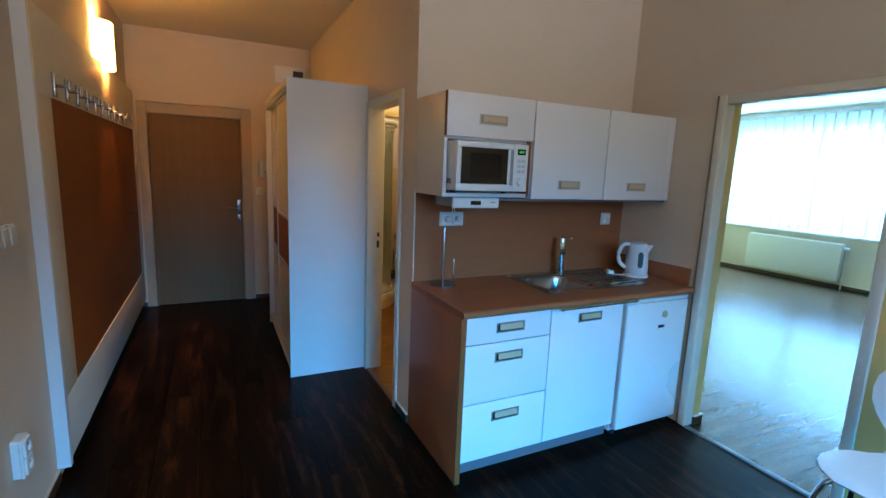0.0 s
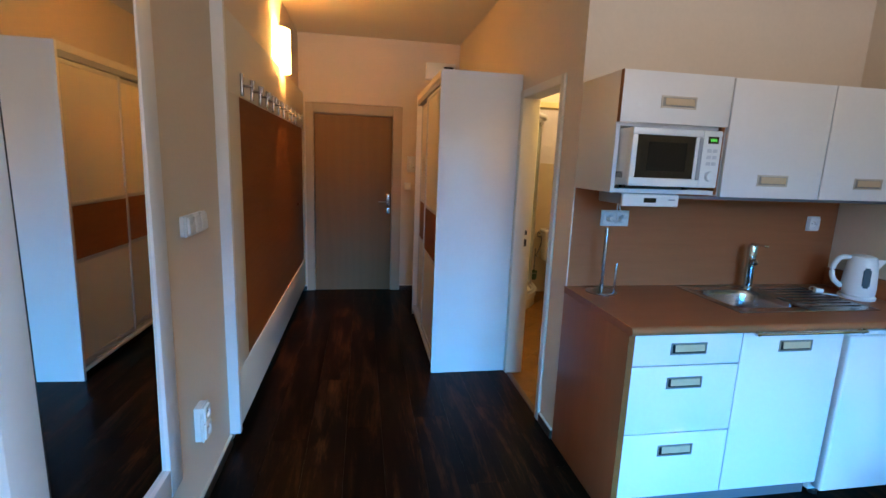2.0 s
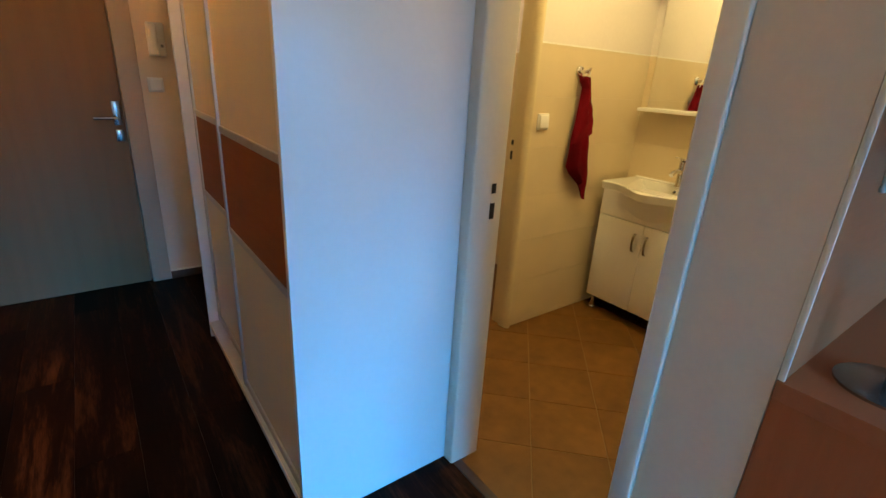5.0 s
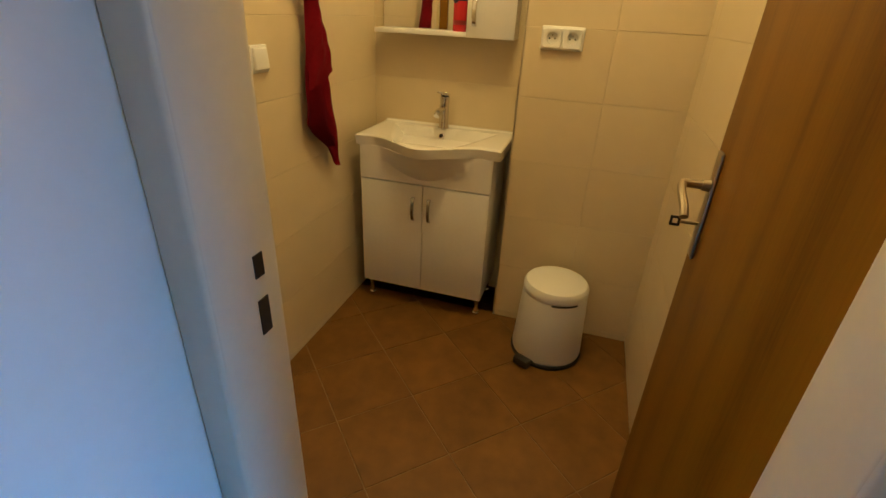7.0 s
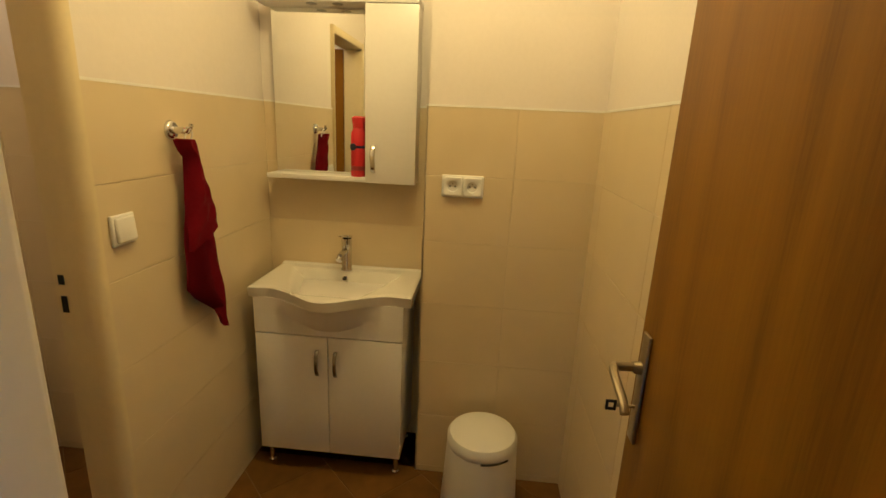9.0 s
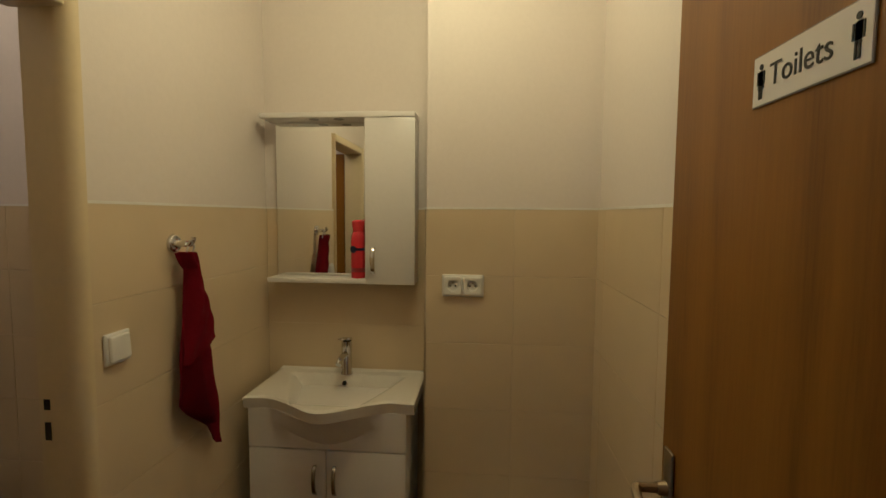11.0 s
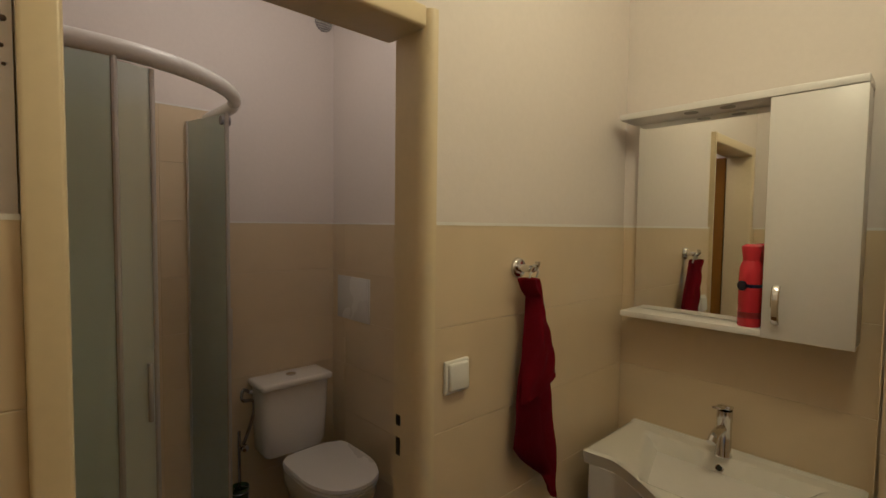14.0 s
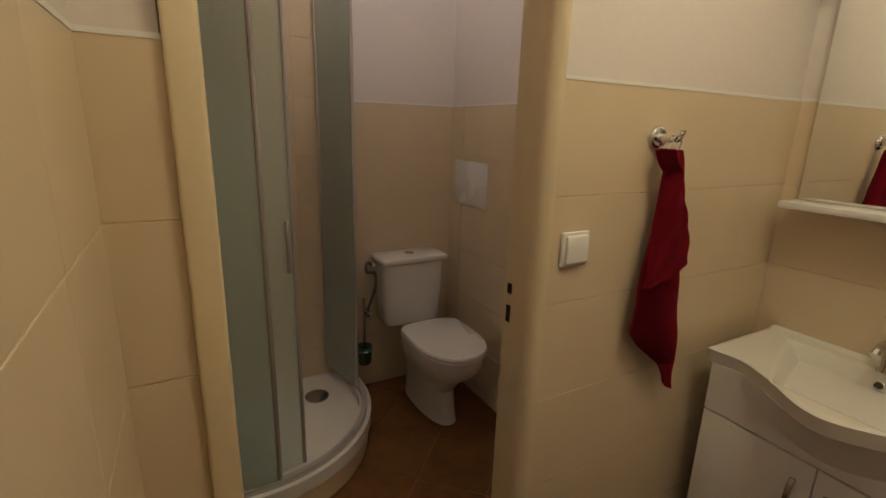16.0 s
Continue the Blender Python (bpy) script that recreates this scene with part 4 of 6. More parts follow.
# microwave
MX0, MX1, MZ0, MZ1, MY = 1.116, 1.517, 1.406, 1.638, UY - 0.095
t = thing("microwave", (1.36, 2.58, 1.39), "white microwave oven with dark window in the open niche", "microwave")
part("body", box(MX0 + 0.004, MX1 - 0.004, MY + 0.032, UB - 0.03, MZ0, MZ1, 0.006), M_PLASTIC, t)
b = bmesh.new()
for bx in ((MX0, MX1 - 0.088, MZ1 - 0.028, MZ1), (MX0, MX1 - 0.088, MZ0, MZ0 + 0.034), (MX0, MX0 + 0.024, MZ0 + 0.034, MZ1 - 0.028), (MX1 - 0.118, MX1 - 0.088, MZ0 + 0.034, MZ1 - 0.028)):
    box(bx[0], bx[1], MY, MY + 0.03, bx[2], bx[3], 0.004, 2, bm=b)
dr = part("door", b, M_PLASTIC, t)
part("window", box(MX0 + 0.022, MX1 - 0.116, MY + 0.004, MY + 0.028, MZ0 + 0.032, MZ1 - 0.026), M_DARKGLASS, dr, "black glass window")
part("window_mesh", box(MX0 + 0.075, MX1 - 0.155, MY + 0.003, MY + 0.0045, MZ0 + 0.062, MZ1 - 0.055), M_GREYSCREEN, dr)
part("grip", box(MX1 - 0.105, MX1 - 0.089, MY - 0.006, MY + 0.01, MZ0 + 0.03, MZ1 - 0.03, 0.004), M_GREYPLASTIC, dr, "grey grip recess")
pn = part("control_panel", box(MX1 - 0.087, MX1, MY, MY + 0.031, MZ0, MZ1, 0.006, 3), M_PLASTIC, t)
part("display", box(MX1 - 0.066, MX1 - 0.018, MY - 0.0012, MY + 0.002, MZ1 - 0.052, MZ1 - 0.024), M_DARKGLASS, pn)
b = bmesh.new()
for i in range(4):
    x = MX1 - 0.055 + i * 0.0075
    box(x, x + 0.005, MY - 0.002, MY - 0.0012, MZ1 - 0.044, MZ1 - 0.032, bm=b)
part("digits", b, M_LED, pn, "green glowing digits")
for i in range(3):
    for k in range(2):
        part("button", box(MX1 - 0.064 + k * 0.026, MX1 - 0.044 + k * 0.026, MY - 0.0015, MY + 0.001, MZ1 - 0.088 - i * 0.026, MZ1 - 0.074 - i * 0.026, 0.001), M_BUTTON, pn)
part("knob", rod((MX1 - 0.043, MY, MZ0 + 0.048), (MX1 - 0.043, MY - 0.014, MZ0 + 0.048), 0.021, 0.019, bevel=0.002), M_PLASTIC, pn)
for i in range(6):
    part("vent_slot", box(MX0 + 0.0030, MX0 + 0.0044, MY + 0.06 + i * 0.009, MY + 0.064 + i * 0.009, MZ0 + 0.03, MZ0 + 0.055), M_BLACK, t)
for x in (MX0 + 0.05, MX1 - 0.05):
    part("foot", rod((x, MY + 0.13, 1.390), (x, MY + 0.13, MZ0 + 0.001), 0.014), M_BLACK, t)

t = thing("kitchen_radio", (1.28, 2.52, 1.32), "white under-cabinet radio with dark display", "radio")
part("body", box(1.150, 1.405, UY + 0.005, UY + 0.20, 1.322, 1.371, 0.003), M_GREYPLASTIC, t)
fc = part("front_panel", box(1.146, 1.412, UY - 0.014, UY + 0.004, 1.316, 1.369, 0.006, 3), M_PLASTIC, t)
part("display", box(1.245, 1.303, UY - 0.0155, UY - 0.013, 1.333, 1.353), M_DARKGLASS, fc)
b = bmesh.new()
for x, z in ((1.172, 1.352), (1.20, 1.35), (1.215, 1.336), (1.325, 1.34), (1.325, 1.352), (1.345, 1.335)):
    rod((x, UY - 0.013, z), (x, UY - 0.0165, z), 0.005, n=12, bm=b)
part("button_row", b, M_PLASTIC, fc)
part("print_bar", box(1.362, 1.392, UY - 0.0148, UY - 0.0138, 1.344, 1.349), M_GREYPLASTIC, fc)

# dining chair
CX, CY = 2.285, 1.00
t = thing("dining_chair", (CX, CY, 0), "white moulded plywood chair with cut-outs and tubular steel legs", "chair")


def shell(points, width, thick, holes=()):
    """A bent sheet along a profile of (x, z, half width) rows."""
    b = bmesh.new()
    grid = []
    nw = 12
    for x, z, hw in points:
        grid.append([b.verts.new((CX + x, CY + hw * (2 * k / nw - 1), z)) for k in range(nw + 1)])
    for i in range(len(grid) - 1):
        for k in range(nw):
            if (i, k) in holes:
                continue
            b.faces.new((grid[i][k], grid[i][k + 1], grid[i + 1][k + 1], grid[i + 1][k]))
    bmesh.ops.recalc_face_normals(b, faces=b.faces)
    bmesh.ops.solidify(b, geom=b.faces[:], thickness=thick)
    return b


seat_pts = [(-0.20, 0.435, 0.12), (-0.185, 0.448, 0.175), (-0.15, 0.455, 0.205), (-0.08, 0.452, 0.222), (0.0, 0.448, 0.218), (0.07, 0.446, 0.19), (0.115, 0.448, 0.15), (0.145, 0.458, 0.12)]
back_pts = [(0.145, 0.4582, 0.12), (0.168, 0.49, 0.105), (0.182, 0.54, 0.125), (0.192, 0.60, 0.175), (0.200, 0.65, 0.200), (0.207, 0.70, 0.205), (0.214, 0.75, 0.198), (0.220, 0.79, 0.170), (0.225, 0.815, 0.11)]
part("seat", shell(seat_pts, 0.4, 0.011), M_WHITE, t)
part("backrest", shell(back_pts, 0.4, 0.011, {(4, 3), (4, 8), (6, 3), (6, 8), (4, 4), (4, 7)}), M_WHITE, t)
for sx in (-1, 1):
    for sy in (-1, 1):
        part("leg", tube([(CX + sx * 0.05, CY + sy * 0.02, 0.432), (CX + sx * 0.11, CY + sy * 0.12, 0.425), (CX + sx * 0.16, CY + sy * 0.185, 0.34), (CX + sx * 0.205, CY + sy * 0.215, 0.012)], 0.0095), M_CHROME, t)
        part("foot_cap", rod((CX + sx * 0.205, CY + sy * 0.215, 0), (CX + sx * 0.205, CY + sy * 0.215, 0.018), 0.012), M_RUBBER, t)

# ---- living room ----
t = thing("radiator", (LX1 - 0.06, 4.55, 0.08), "white flat panel radiator below the window", "radiator")
part("panel", box(LX1 - 0.11, LX1 - 0.03, 3.87, 5.22, 0.10, 0.655, 0.012, 3), M_RAD, t)
part("top_grille", box(LX1 - 0.105, LX1 - 0.035, 3.88, 5.21, 0.656, 0.664, 0.002), M_RAD, t)
part("valve", rod((LX1 - 0.07, 3.86, 0.60), (LX1 - 0.07, 3.80, 0.60), 0.024, 0.02, bevel=0.004), M_PLASTIC, t)
part("pipe", tube([(LX1 - 0.07, 3.84, 0.60), (LX1 - 0.07, 3.83, 0.55), (LX1 - 0.07, 3.83, 0.05), (LX1 - 0.07, 3.83, 0.0)], 0.009), M_RAD, t)
for y in (4.1, 5.0):
    part("bracket", box(LX1 - 0.031, LX1 - 0.001, y, y + 0.03, 0.2, 0.6), M_RAD, t)
wn = structure("window_1", box(LX1 + 0.12, LX1 + 0.17, 2.0, 2.06, 0.78, 2.36, 0.004), M_WHITE, "wide white-framed window behind the blind")
for bx in ((5.69, 5.75, 0.78, 2.36), (3.22, 3.29, 0.84, 2.30), (4.46, 4.53, 0.84, 2.30), (2.06, 5.69, 0.78, 0.84), (2.06, 5.69, 2.30, 2.36)):
    part("window_frame", box(LX1 + 0.12, LX1 + 0.17, bx[0], bx[1], bx[2], bx[3], 0.004), M_WHITE, wn)
part("window_sill", box(LX1 - 0.05, LX1 + 0.12, 1.98, 5.77, 0.745, 0.779, 0.005), M_WHITE, wn)
for y0, y1 in ((2.06, 3.22), (3.29, 4.46), (4.53, 5.69)):
    p = part("pane", box(LX1 + 0.142, LX1 + 0.148, y0, y1, 0.84, 2.30), M_PANE, wn)
    p.visible_shadow = False
t = thing("vertical_blind", (LX1 - 0.1, 3.9, 0.83), "white vertical slat blind drawn across the window", "blind")
part("head_rail", box(LX1 - 0.13, LX1 - 0.07, 2.0, 5.80, 2.555, 2.59, 0.003), M_ALU, t)
for y in (2.1, 3.9, 5.7):
    part("bracket", box(LX1 - 0.0695, LX1 - 0.0005, y, y + 0.03, 2.56, 2.585), M_ALU, t)
for i in range(27):
    y = 2.07 + i * 0.14
    b = box(-0.0008, 0.0008, -0.0635, 0.0635, 0.80, 2.553)
    bmesh.ops.transform(b, matrix=Matrix.Translation((LX1 - 0.10, y, 0)) @ Matrix.Rotation(radians(60), 4, "Z"), verts=b.verts)
    part("slat", b, M_BLIND, t)
t = thing("ceiling_cable", (5.5, 3.2, 2.64), "loose cable hanging from a ceiling hook", "cable")
part("cord", tube([(5.2, 3.05, 2.635), (5.2, 3.06, 2.56), (5.2, 3.0, 2.53), (5.2, 2.85, 2.57), (5.2, 2.75, 2.635)], 0.006), M_GREYPLASTIC, t)
part("hook_plate", box(5.15, 5.25, 2.70, 2.79, 2.628, 2.64, 0.002), M_GREYPLASTIC, t)

# ---- washroom ----
# open door of the washroom, hinged on the south jamb
DY0, DY1, DX0, DX1 = 2.953, 2.993, 1.196, 1.815
d = structure("door_2", box(DX0, DX1, DY0, DY1, 0.006, 1.925, 0.003), M_HONEY, "open honey-brown wood-veneer washroom door")
hp = part("handle_plate", box(1.757, 1.793, DY1, DY1 + 0.007, 0.85, 1.078, 0.004), M_BRASS, d, "aged nickel long plate")
part("door_handle", tube([(1.775, DY1 + 0.007, 1.008), (1.775, DY1 + 0.045, 1.008), (1.770, DY1 + 0.058, 1.008), (1.735, DY1 + 0.062, 1.000), (1.690, DY1 + 0.060, 0.985), (1.672, DY1 + 0.060, 0.972)], 0.0085), M_BRASS, hp, "curved lever")
part("handle_neck", rod((1.775, DY1 + 0.006, 1.008), (1.775, DY1 + 0.022, 1.008), 0.013, 0.011), M_BRASS, hp)
k = part("key", rod((1.775, DY1 + 0.006, 0.925), (1.775, DY1 + 0.042, 0.925), 0.0035, n=12), M_BRASS, d, "key in the lock")
b = box(1.773, 1.777, DY1 + 0.041, DY1 + 0.046, 0.914, 0.936, 0.001)
box(1.773, 1.777, DY1 + 0.0565, DY1 + 0.0615, 0.914, 0.936, 0.001, bm=b)
box(1.773, 1.777, DY1 + 0.046, DY1 + 0.0565, 0.914, 0.9195, 0.001, bm=b)
box(1.773, 1.777, DY1 + 0.046, DY1 + 0.0565, 0.9305, 0.936, 0.001, bm=b)
part("key_bow", b, M_BLACK, k, "black square key bow")
hp2 = part("handle_plate", box(1.757, 1.793, DY0 - 0.007, DY0, 0.85, 1.078, 0.004), M_BRASS, d)
part("latch", box(DX1 - 0.0005, DX1 + 0.001, DY0 + 0.010, DY1 - 0.010, 0.90, 1.06), M_STEEL, d)
for z in (0.25, 1.60):
    part("hinge", rod((DX0 - 0.008, DY1 - 0.004, z), (DX0 - 0.008, DY1 - 0.004, z + 0.08), 0.008), M_STEEL, d)
SX0, SX1, SZ0, SZ1 = 1.398, 1.578, 1.611, 1.671
sg = part("sign", box(SX0, SX1, DY1 + 0.0005, DY1 + 0.0020, SZ0, SZ1), M_SIGNEDGE, d, "white sign with the word Toilets and two figures")
part("sign_face", box(SX0 + 0.0015, SX1 - 0.0015, DY1 + 0.0018, DY1 + 0.0026, SZ0 + 0.0015, SZ1 - 0.0015), M_SIGN, sg)
SIGN = Matrix.Translation(((SX0 + SX1) / 2, DY1 + 0.0028, (SZ0 + SZ1) / 2)) @ Matrix.Rotation(radians(180), 4, "Z") @ Matrix.Rotation(radians(90), 4, "X")
lettering("lettering", "Toilets", 0.036, SIGN @ Matrix.Translation((-0.006, 0, 0)), M_INK, sg, "black lettering")


def pictogram(cx, skirt):
    """A flat sign figure: round head, body and two legs."""
    b = bmesh.new()
    y0, y1, zb = DY1 + 0.0026, DY1 + 0.0034, SZ0 + 0.008
    rod((cx, y0, zb + 0.0375), (cx, y1, zb + 0.0375), 0.0035, n=16, bm=b)
    for s in (-1, 1):
        box(cx + s * 0.0022 - 0.0014, cx + s * 0.0022 + 0.0014, y0, y1, zb, zb + 0.016, bm=b)
        box(cx + s * 0.0062 - 0.0010, cx + s * 0.0062 + 0.0010, y0, y1, zb + 0.017, zb + 0.032, bm=b)
    half = 0.0075 if skirt else 0.0042
    plate([(cx - half, y0, zb + 0.012), (cx + half, y0, zb + 0.012), (cx + 0.0048, y0, zb + 0.033), (cx - 0.0048, y0, zb + 0.033)], -0.0008, bm=b)
    part("pictogram", b, M_INK, sg)


pictogram(SX1 - 0.017, True)
pictogram(SX0 + 0.017, False)

# open door of the toilet
d = structure("door_3", box(1.272, 1.312, TY0 + 0.022, 4.895, 0.006, 1.925, 0.003), M_HONEY, "open honey-brown wood-veneer toilet door")
part("handle_plate", box(1.312, 1.317, 4.82, 4.855, 0.86, 1.08, 0.003), M_BRASS, d)

# wall hook and towel
NX, NZ = 2.272, 1.388
t = thing("towel_hook", (NX, WY1, NZ), "chrome double wall hook on the tiles", "hook")
part("rose", rod((NX, WY1, NZ), (NX, WY1 - 0.012, NZ), 0.029, 0.025, n=28, bevel=0.003), M_CHROME, t)
part("stem", rod((NX, WY1 - 0.012, NZ), (NX, WY1 - 0.045, NZ), 0.011, 0.009, n=18), M_CHROME, t)
for s, reach in ((-0.3, 0.010), (0.35, 0.020)):
    part("prong", tube([(NX, WY1 - 0.042, NZ), (NX + s * 0.010, WY1 - 0.050, NZ - 0.004), (NX + s * 0.018, WY1 - 0.060, NZ + 0.006), (NX + s * 0.022, WY1 - 0.062, NZ + reach)], 0.0062), M_CHROME, t)

t = thing("hand_towel", (2.31, WY1 - 0.04, 0.72), "dark red terry towel hanging folded from the hook", "towel")
EDGE_Z = (0.70, 0.75, 0.80, 0.87, 0.91, 1.02, 1.09, 1.165, 1.225, 1.28, 1.315, 1.338, 1.365)
EDGE_L = (2.405, 2.390, 2.352, 2.264, 2.230, 2.240, 2.249, 2.262, 2.269, 2.273, 2.276, 2.252, 2.240)
EDGE_R = (2.410, 2.414, 2.419, 2.411, 2.404, 2.388, 2.374, 2.364, 2.350, 2.322, 2.311, 2.304, 2.292)
FLAP_R = (2.386, 2.386, 2.386, 2.386, 2.386, 2.386, 2.378, 2.364, 2.340, 2.312, 2.302, 2.296, 2.286)


def cloth(right, low, depth, wave, gap=0.0, nv=64, nu=34):
    """A hanging sheet between two side edges, with folds running down it; low gives its lower hem."""
    b = bmesh.new()
    grid = []
    for i in range(nv + 1):
        row = []
        for k in range(nu + 1):
            u, v = k / nu, i / nv
            z = 1.364 + (low(u) - 1.364) * v
            l, r = float(np.interp(z, EDGE_Z, EDGE_L)), float(np.interp(z, EDGE_Z, right))
            fold = math.sin(math.pi * u) ** 0.35 * depth + wave * (0.35 + v) * math.sin(6.0 * u + 2.2 * v) + 0.003 * math.sin(11 * u - 4 * v) + 0.002 * math.sin(23 * v + 9 * u)
            row.append(b.verts.new((l + (r - l) * u, WY1 - 0.028 - gap - max(0.0, fold), z)))
        grid.append(row)
    for i in range(nv):
        for k in range(nu):
            b.faces.new((grid[i][k], grid[i][k + 1], grid[i + 1][k + 1], grid[i + 1][k]))
    bmesh.ops.recalc_face_normals(b, faces=b.faces)
    bmesh.ops.solidify(b, geom=b.faces[:], thickness=0.006)
    return b


part("cloth", cloth(EDGE_R, lambda u: 0.715 + 0.02 * (1 - u), 0.004, 0.006), M_TOWEL, t)
part("fold", cloth(FLAP_R, lambda u: 1.030 + 0.060 * u ** 0.9, 0.042, 0.006, 0.006), M_TOWEL, t)
# corner turned over at the lower left
b = bmesh.new()
corner = []
for k in range(15):
    v = k / 14
    z = 1.045 - 0.235 * v
    l = float(np.interp(z, EDGE_Z, EDGE_L)) + 0.001
    r = l + 0.024 + 0.062 * math.sin(math.pi * min(1.0, 0.15 + 0.62 * v)) * (1 - 0.9 * v ** 5)
    corner.append([b.verts.new((l + (r - l) * q / 6, WY1 - 0.040 - 0.020 * math.sin(math.pi * q / 9) - 0.008 * v, z)) for q in range(7)])
for p, q in zip(corner, corner[1:]):
    for k in range(6):
        b.faces.new((p[k], p[k + 1], q[k + 1], q[k]))
bmesh.ops.solidify(b, geom=b.faces[:], thickness=0.006)
part("turned_corner", b, M_TOWEL, t)
part("loop", tube([(2.268, WY1 - 0.042, 1.350), (2.264, WY1 - 0.050, 1.372), (2.276, WY1 - 0.056, 1.392), (2.296, WY1 - 0.052, 1.378), (2.290, WY1 - 0.042, 1.350)], 0.003), M_PLASTIC, t, "white hanging loop")

wall_switch("light_switch", ON_NORTH(2.041, WY1, 1.142), 1, "white rocker switch on the tiles by the toilet door")
wall_switch("wall_socket", ON_EAST(WXP, 3.393, 1.226), 0, "white double socket on the cream tiles", "socket", 2)

# vanity unit
VX, VY0, VY1, VZ0, VZ1 = 2.562, 3.588, 4.170, 0.105, 0.772
t = thing("vanity_unit", (2.72, 3.88, 0), "white two-door vanity unit on chrome legs with porcelain basin", "vanity unit")
part("body", box(VX + 0.018, WX1 - 0.012, VY0, VY1, VZ0, VZ1, 0.001), M_WHITE, t)
# apron with the bulge under the basin
b = bmesh.new()
cols = 40
topv, botv, topb, botb = [], [], [], []
for k in range(cols + 1):
    u = k / cols
    y = VY1 - (VY1 - VY0) * u
    s = max(0.0, math.sin(math.pi * min(1, max(0, (u - 0.14) / 0.72)))) ** 1.5
    topv.append(b.verts.new((VX - 0.095 * s, y, VZ1)))
    topb.append(b.verts.new((VX - 0.052 * s, y, VZ1 - 0.055)))
    botb.append(b.verts.new((VX, y, VZ1 - 0.060 - 0.065 * s)))
    botv.append(b.verts.new((VX, y, 0.628)))
for rows_ in ((topv, topb), (topb, botb), (botb, botv)):
    for k in range(cols):
        b.faces.new((rows_[0][k], rows_[0][k + 1], rows_[1][k + 1], rows_[1][k]))
back = [[b.verts.new((VX + 0.017, v.co.y, v.co.z)) for v in r] for r in (topv, botv)]
for k in range(cols):
    b.faces.new((back[0][k + 1], back[0][k], back[1][k], back[1][k + 1]))
    b.faces.new((topv[k + 1], topv[k], back[0][k], back[0][k + 1]))
    b.faces.new((botv[k], botv[k + 1], back[1][k + 1], back[1][k]))
part("apron", b, M_WHITE, t)
for y0, y1, hy in ((VY0, 3.8785, 3.847), (3.8815, VY1, 3.920)):
    dr = part("door", box(VX, VX + 0.0172, y0, y1, VZ0, 0.622, 0.002), M_WHITE, t)
    part("handle", bow_handle(VX, hy, 0.460, 0.568, 0.015), M_STEEL, dr, "chrome bow handle")
for x in (2.62, 2.85):
    for y in (3.613, 4.153):
        part("leg", lathe([(0.016, 0.0), (0.016, 0.006), (0.011, 0.012), (0.011, 0.09), (0.02, 0.098), (0.02, 0.1045)], (x, y, 0)), M_CHROME, t)

# basin: rim outline with a wavy front, hollowed middle
BY0, BY1, BX1, BZ = 3.556, 4.184, WX1 - 0.002, 0.818
b = bmesh.new()
NB, ND = 72, 44


def basin_front(u):
    """How far the front edge reaches at u from side to side."""
    s = math.exp(-((u - 0.5) / 0.20) ** 2)
    return 2.548 - 0.105 * s + 0.012 * math.exp(-((u - 0.14) / 0.08) ** 2) + 0.012 * math.exp(-((u - 0.86) / 0.08) ** 2)


top = []
for i in range(ND + 1):
    row = []
    for k in range(NB + 1):
        u, v = k / NB, i / ND
        y = BY1 - (BY1 - BY0) * u
        xf = basin_front(u)
        x = xf + (BX1 - xf) * v
        # the bowl is wide at the back and narrows to the front, with flat sloping sides
        d = (x - 2.500) / (2.820 - 2.500)
        half = 0.118 + 0.125 * min(1.0, max(0.0, d)) ** 0.8
        inside = min(min(d, 1.0) * 2.6, (1.0 - d) * 7.0, (1 - abs(y - 3.87) / half) * 1.9)
        dip = 0.0
        if inside > 0:
            q = min(1.0, inside)
            dip = 0.108 * (q * q * (3 - 2 * q)) ** 0.75
        rimv = 0.006 if v > 0.97 else 0.0
        edge = 0.006 * max(0, 1 - min(v, 1 - v, u, 1 - u) / 0.012) if min(v, u, 1 - u) < 0.012 else 0.0
        row.append(b.verts.new((x, y, BZ - dip + rimv - edge)))
    top.append(row)
for i in range(ND):
    for k in range(NB):
        b.faces.new((top[i][k], top[i][k + 1], top[i + 1][k + 1], top[i + 1][k]))
ring = top[0][:] + [r[-1] for r in top[1:]] + top[-1][-2::-1] + [r[0] for r in top[-2:0:-1]]
low = [b.verts.new((v.co.x + (0.010 if v.co.x < BX1 - 0.01 else 0), v.co.y, BZ - 0.046)) for v in ring]
for k in range(len(ring)):
    n = (k + 1) % len(ring)
    b.faces.new((ring[k], low[k], low[n], ring[n]))
bs = part("basin", b, M_PORCELAIN, t, "white porcelain basin with curved front")
part("overflow_ring", lathe([(0.012, 0), (0.012, 0.004), (0.0085, 0.005)], (0, 0, 0), 20), M_CHROME, bs).matrix_local = Matrix.Translation((2.7985, 3.878, 0.788)) @ Matrix.Rotation(radians(-66), 4, "Y")
part("overflow_hole", lathe([(0.0085, 0.0), (0.0085, 0.0052)], (0, 0, 0), 20), M_BLACK, bs).matrix_local = Matrix.Translation((2.7985, 3.878, 0.788)) @ Matrix.Rotation(radians(-66), 4, "Y")
part("drain", lathe([(0.030, 0.0), (0.030, 0.004), (0.022, 0.006), (0.006, 0.005)], (2.640, 3.87, BZ - 0.110)), M_CHROME, bs)

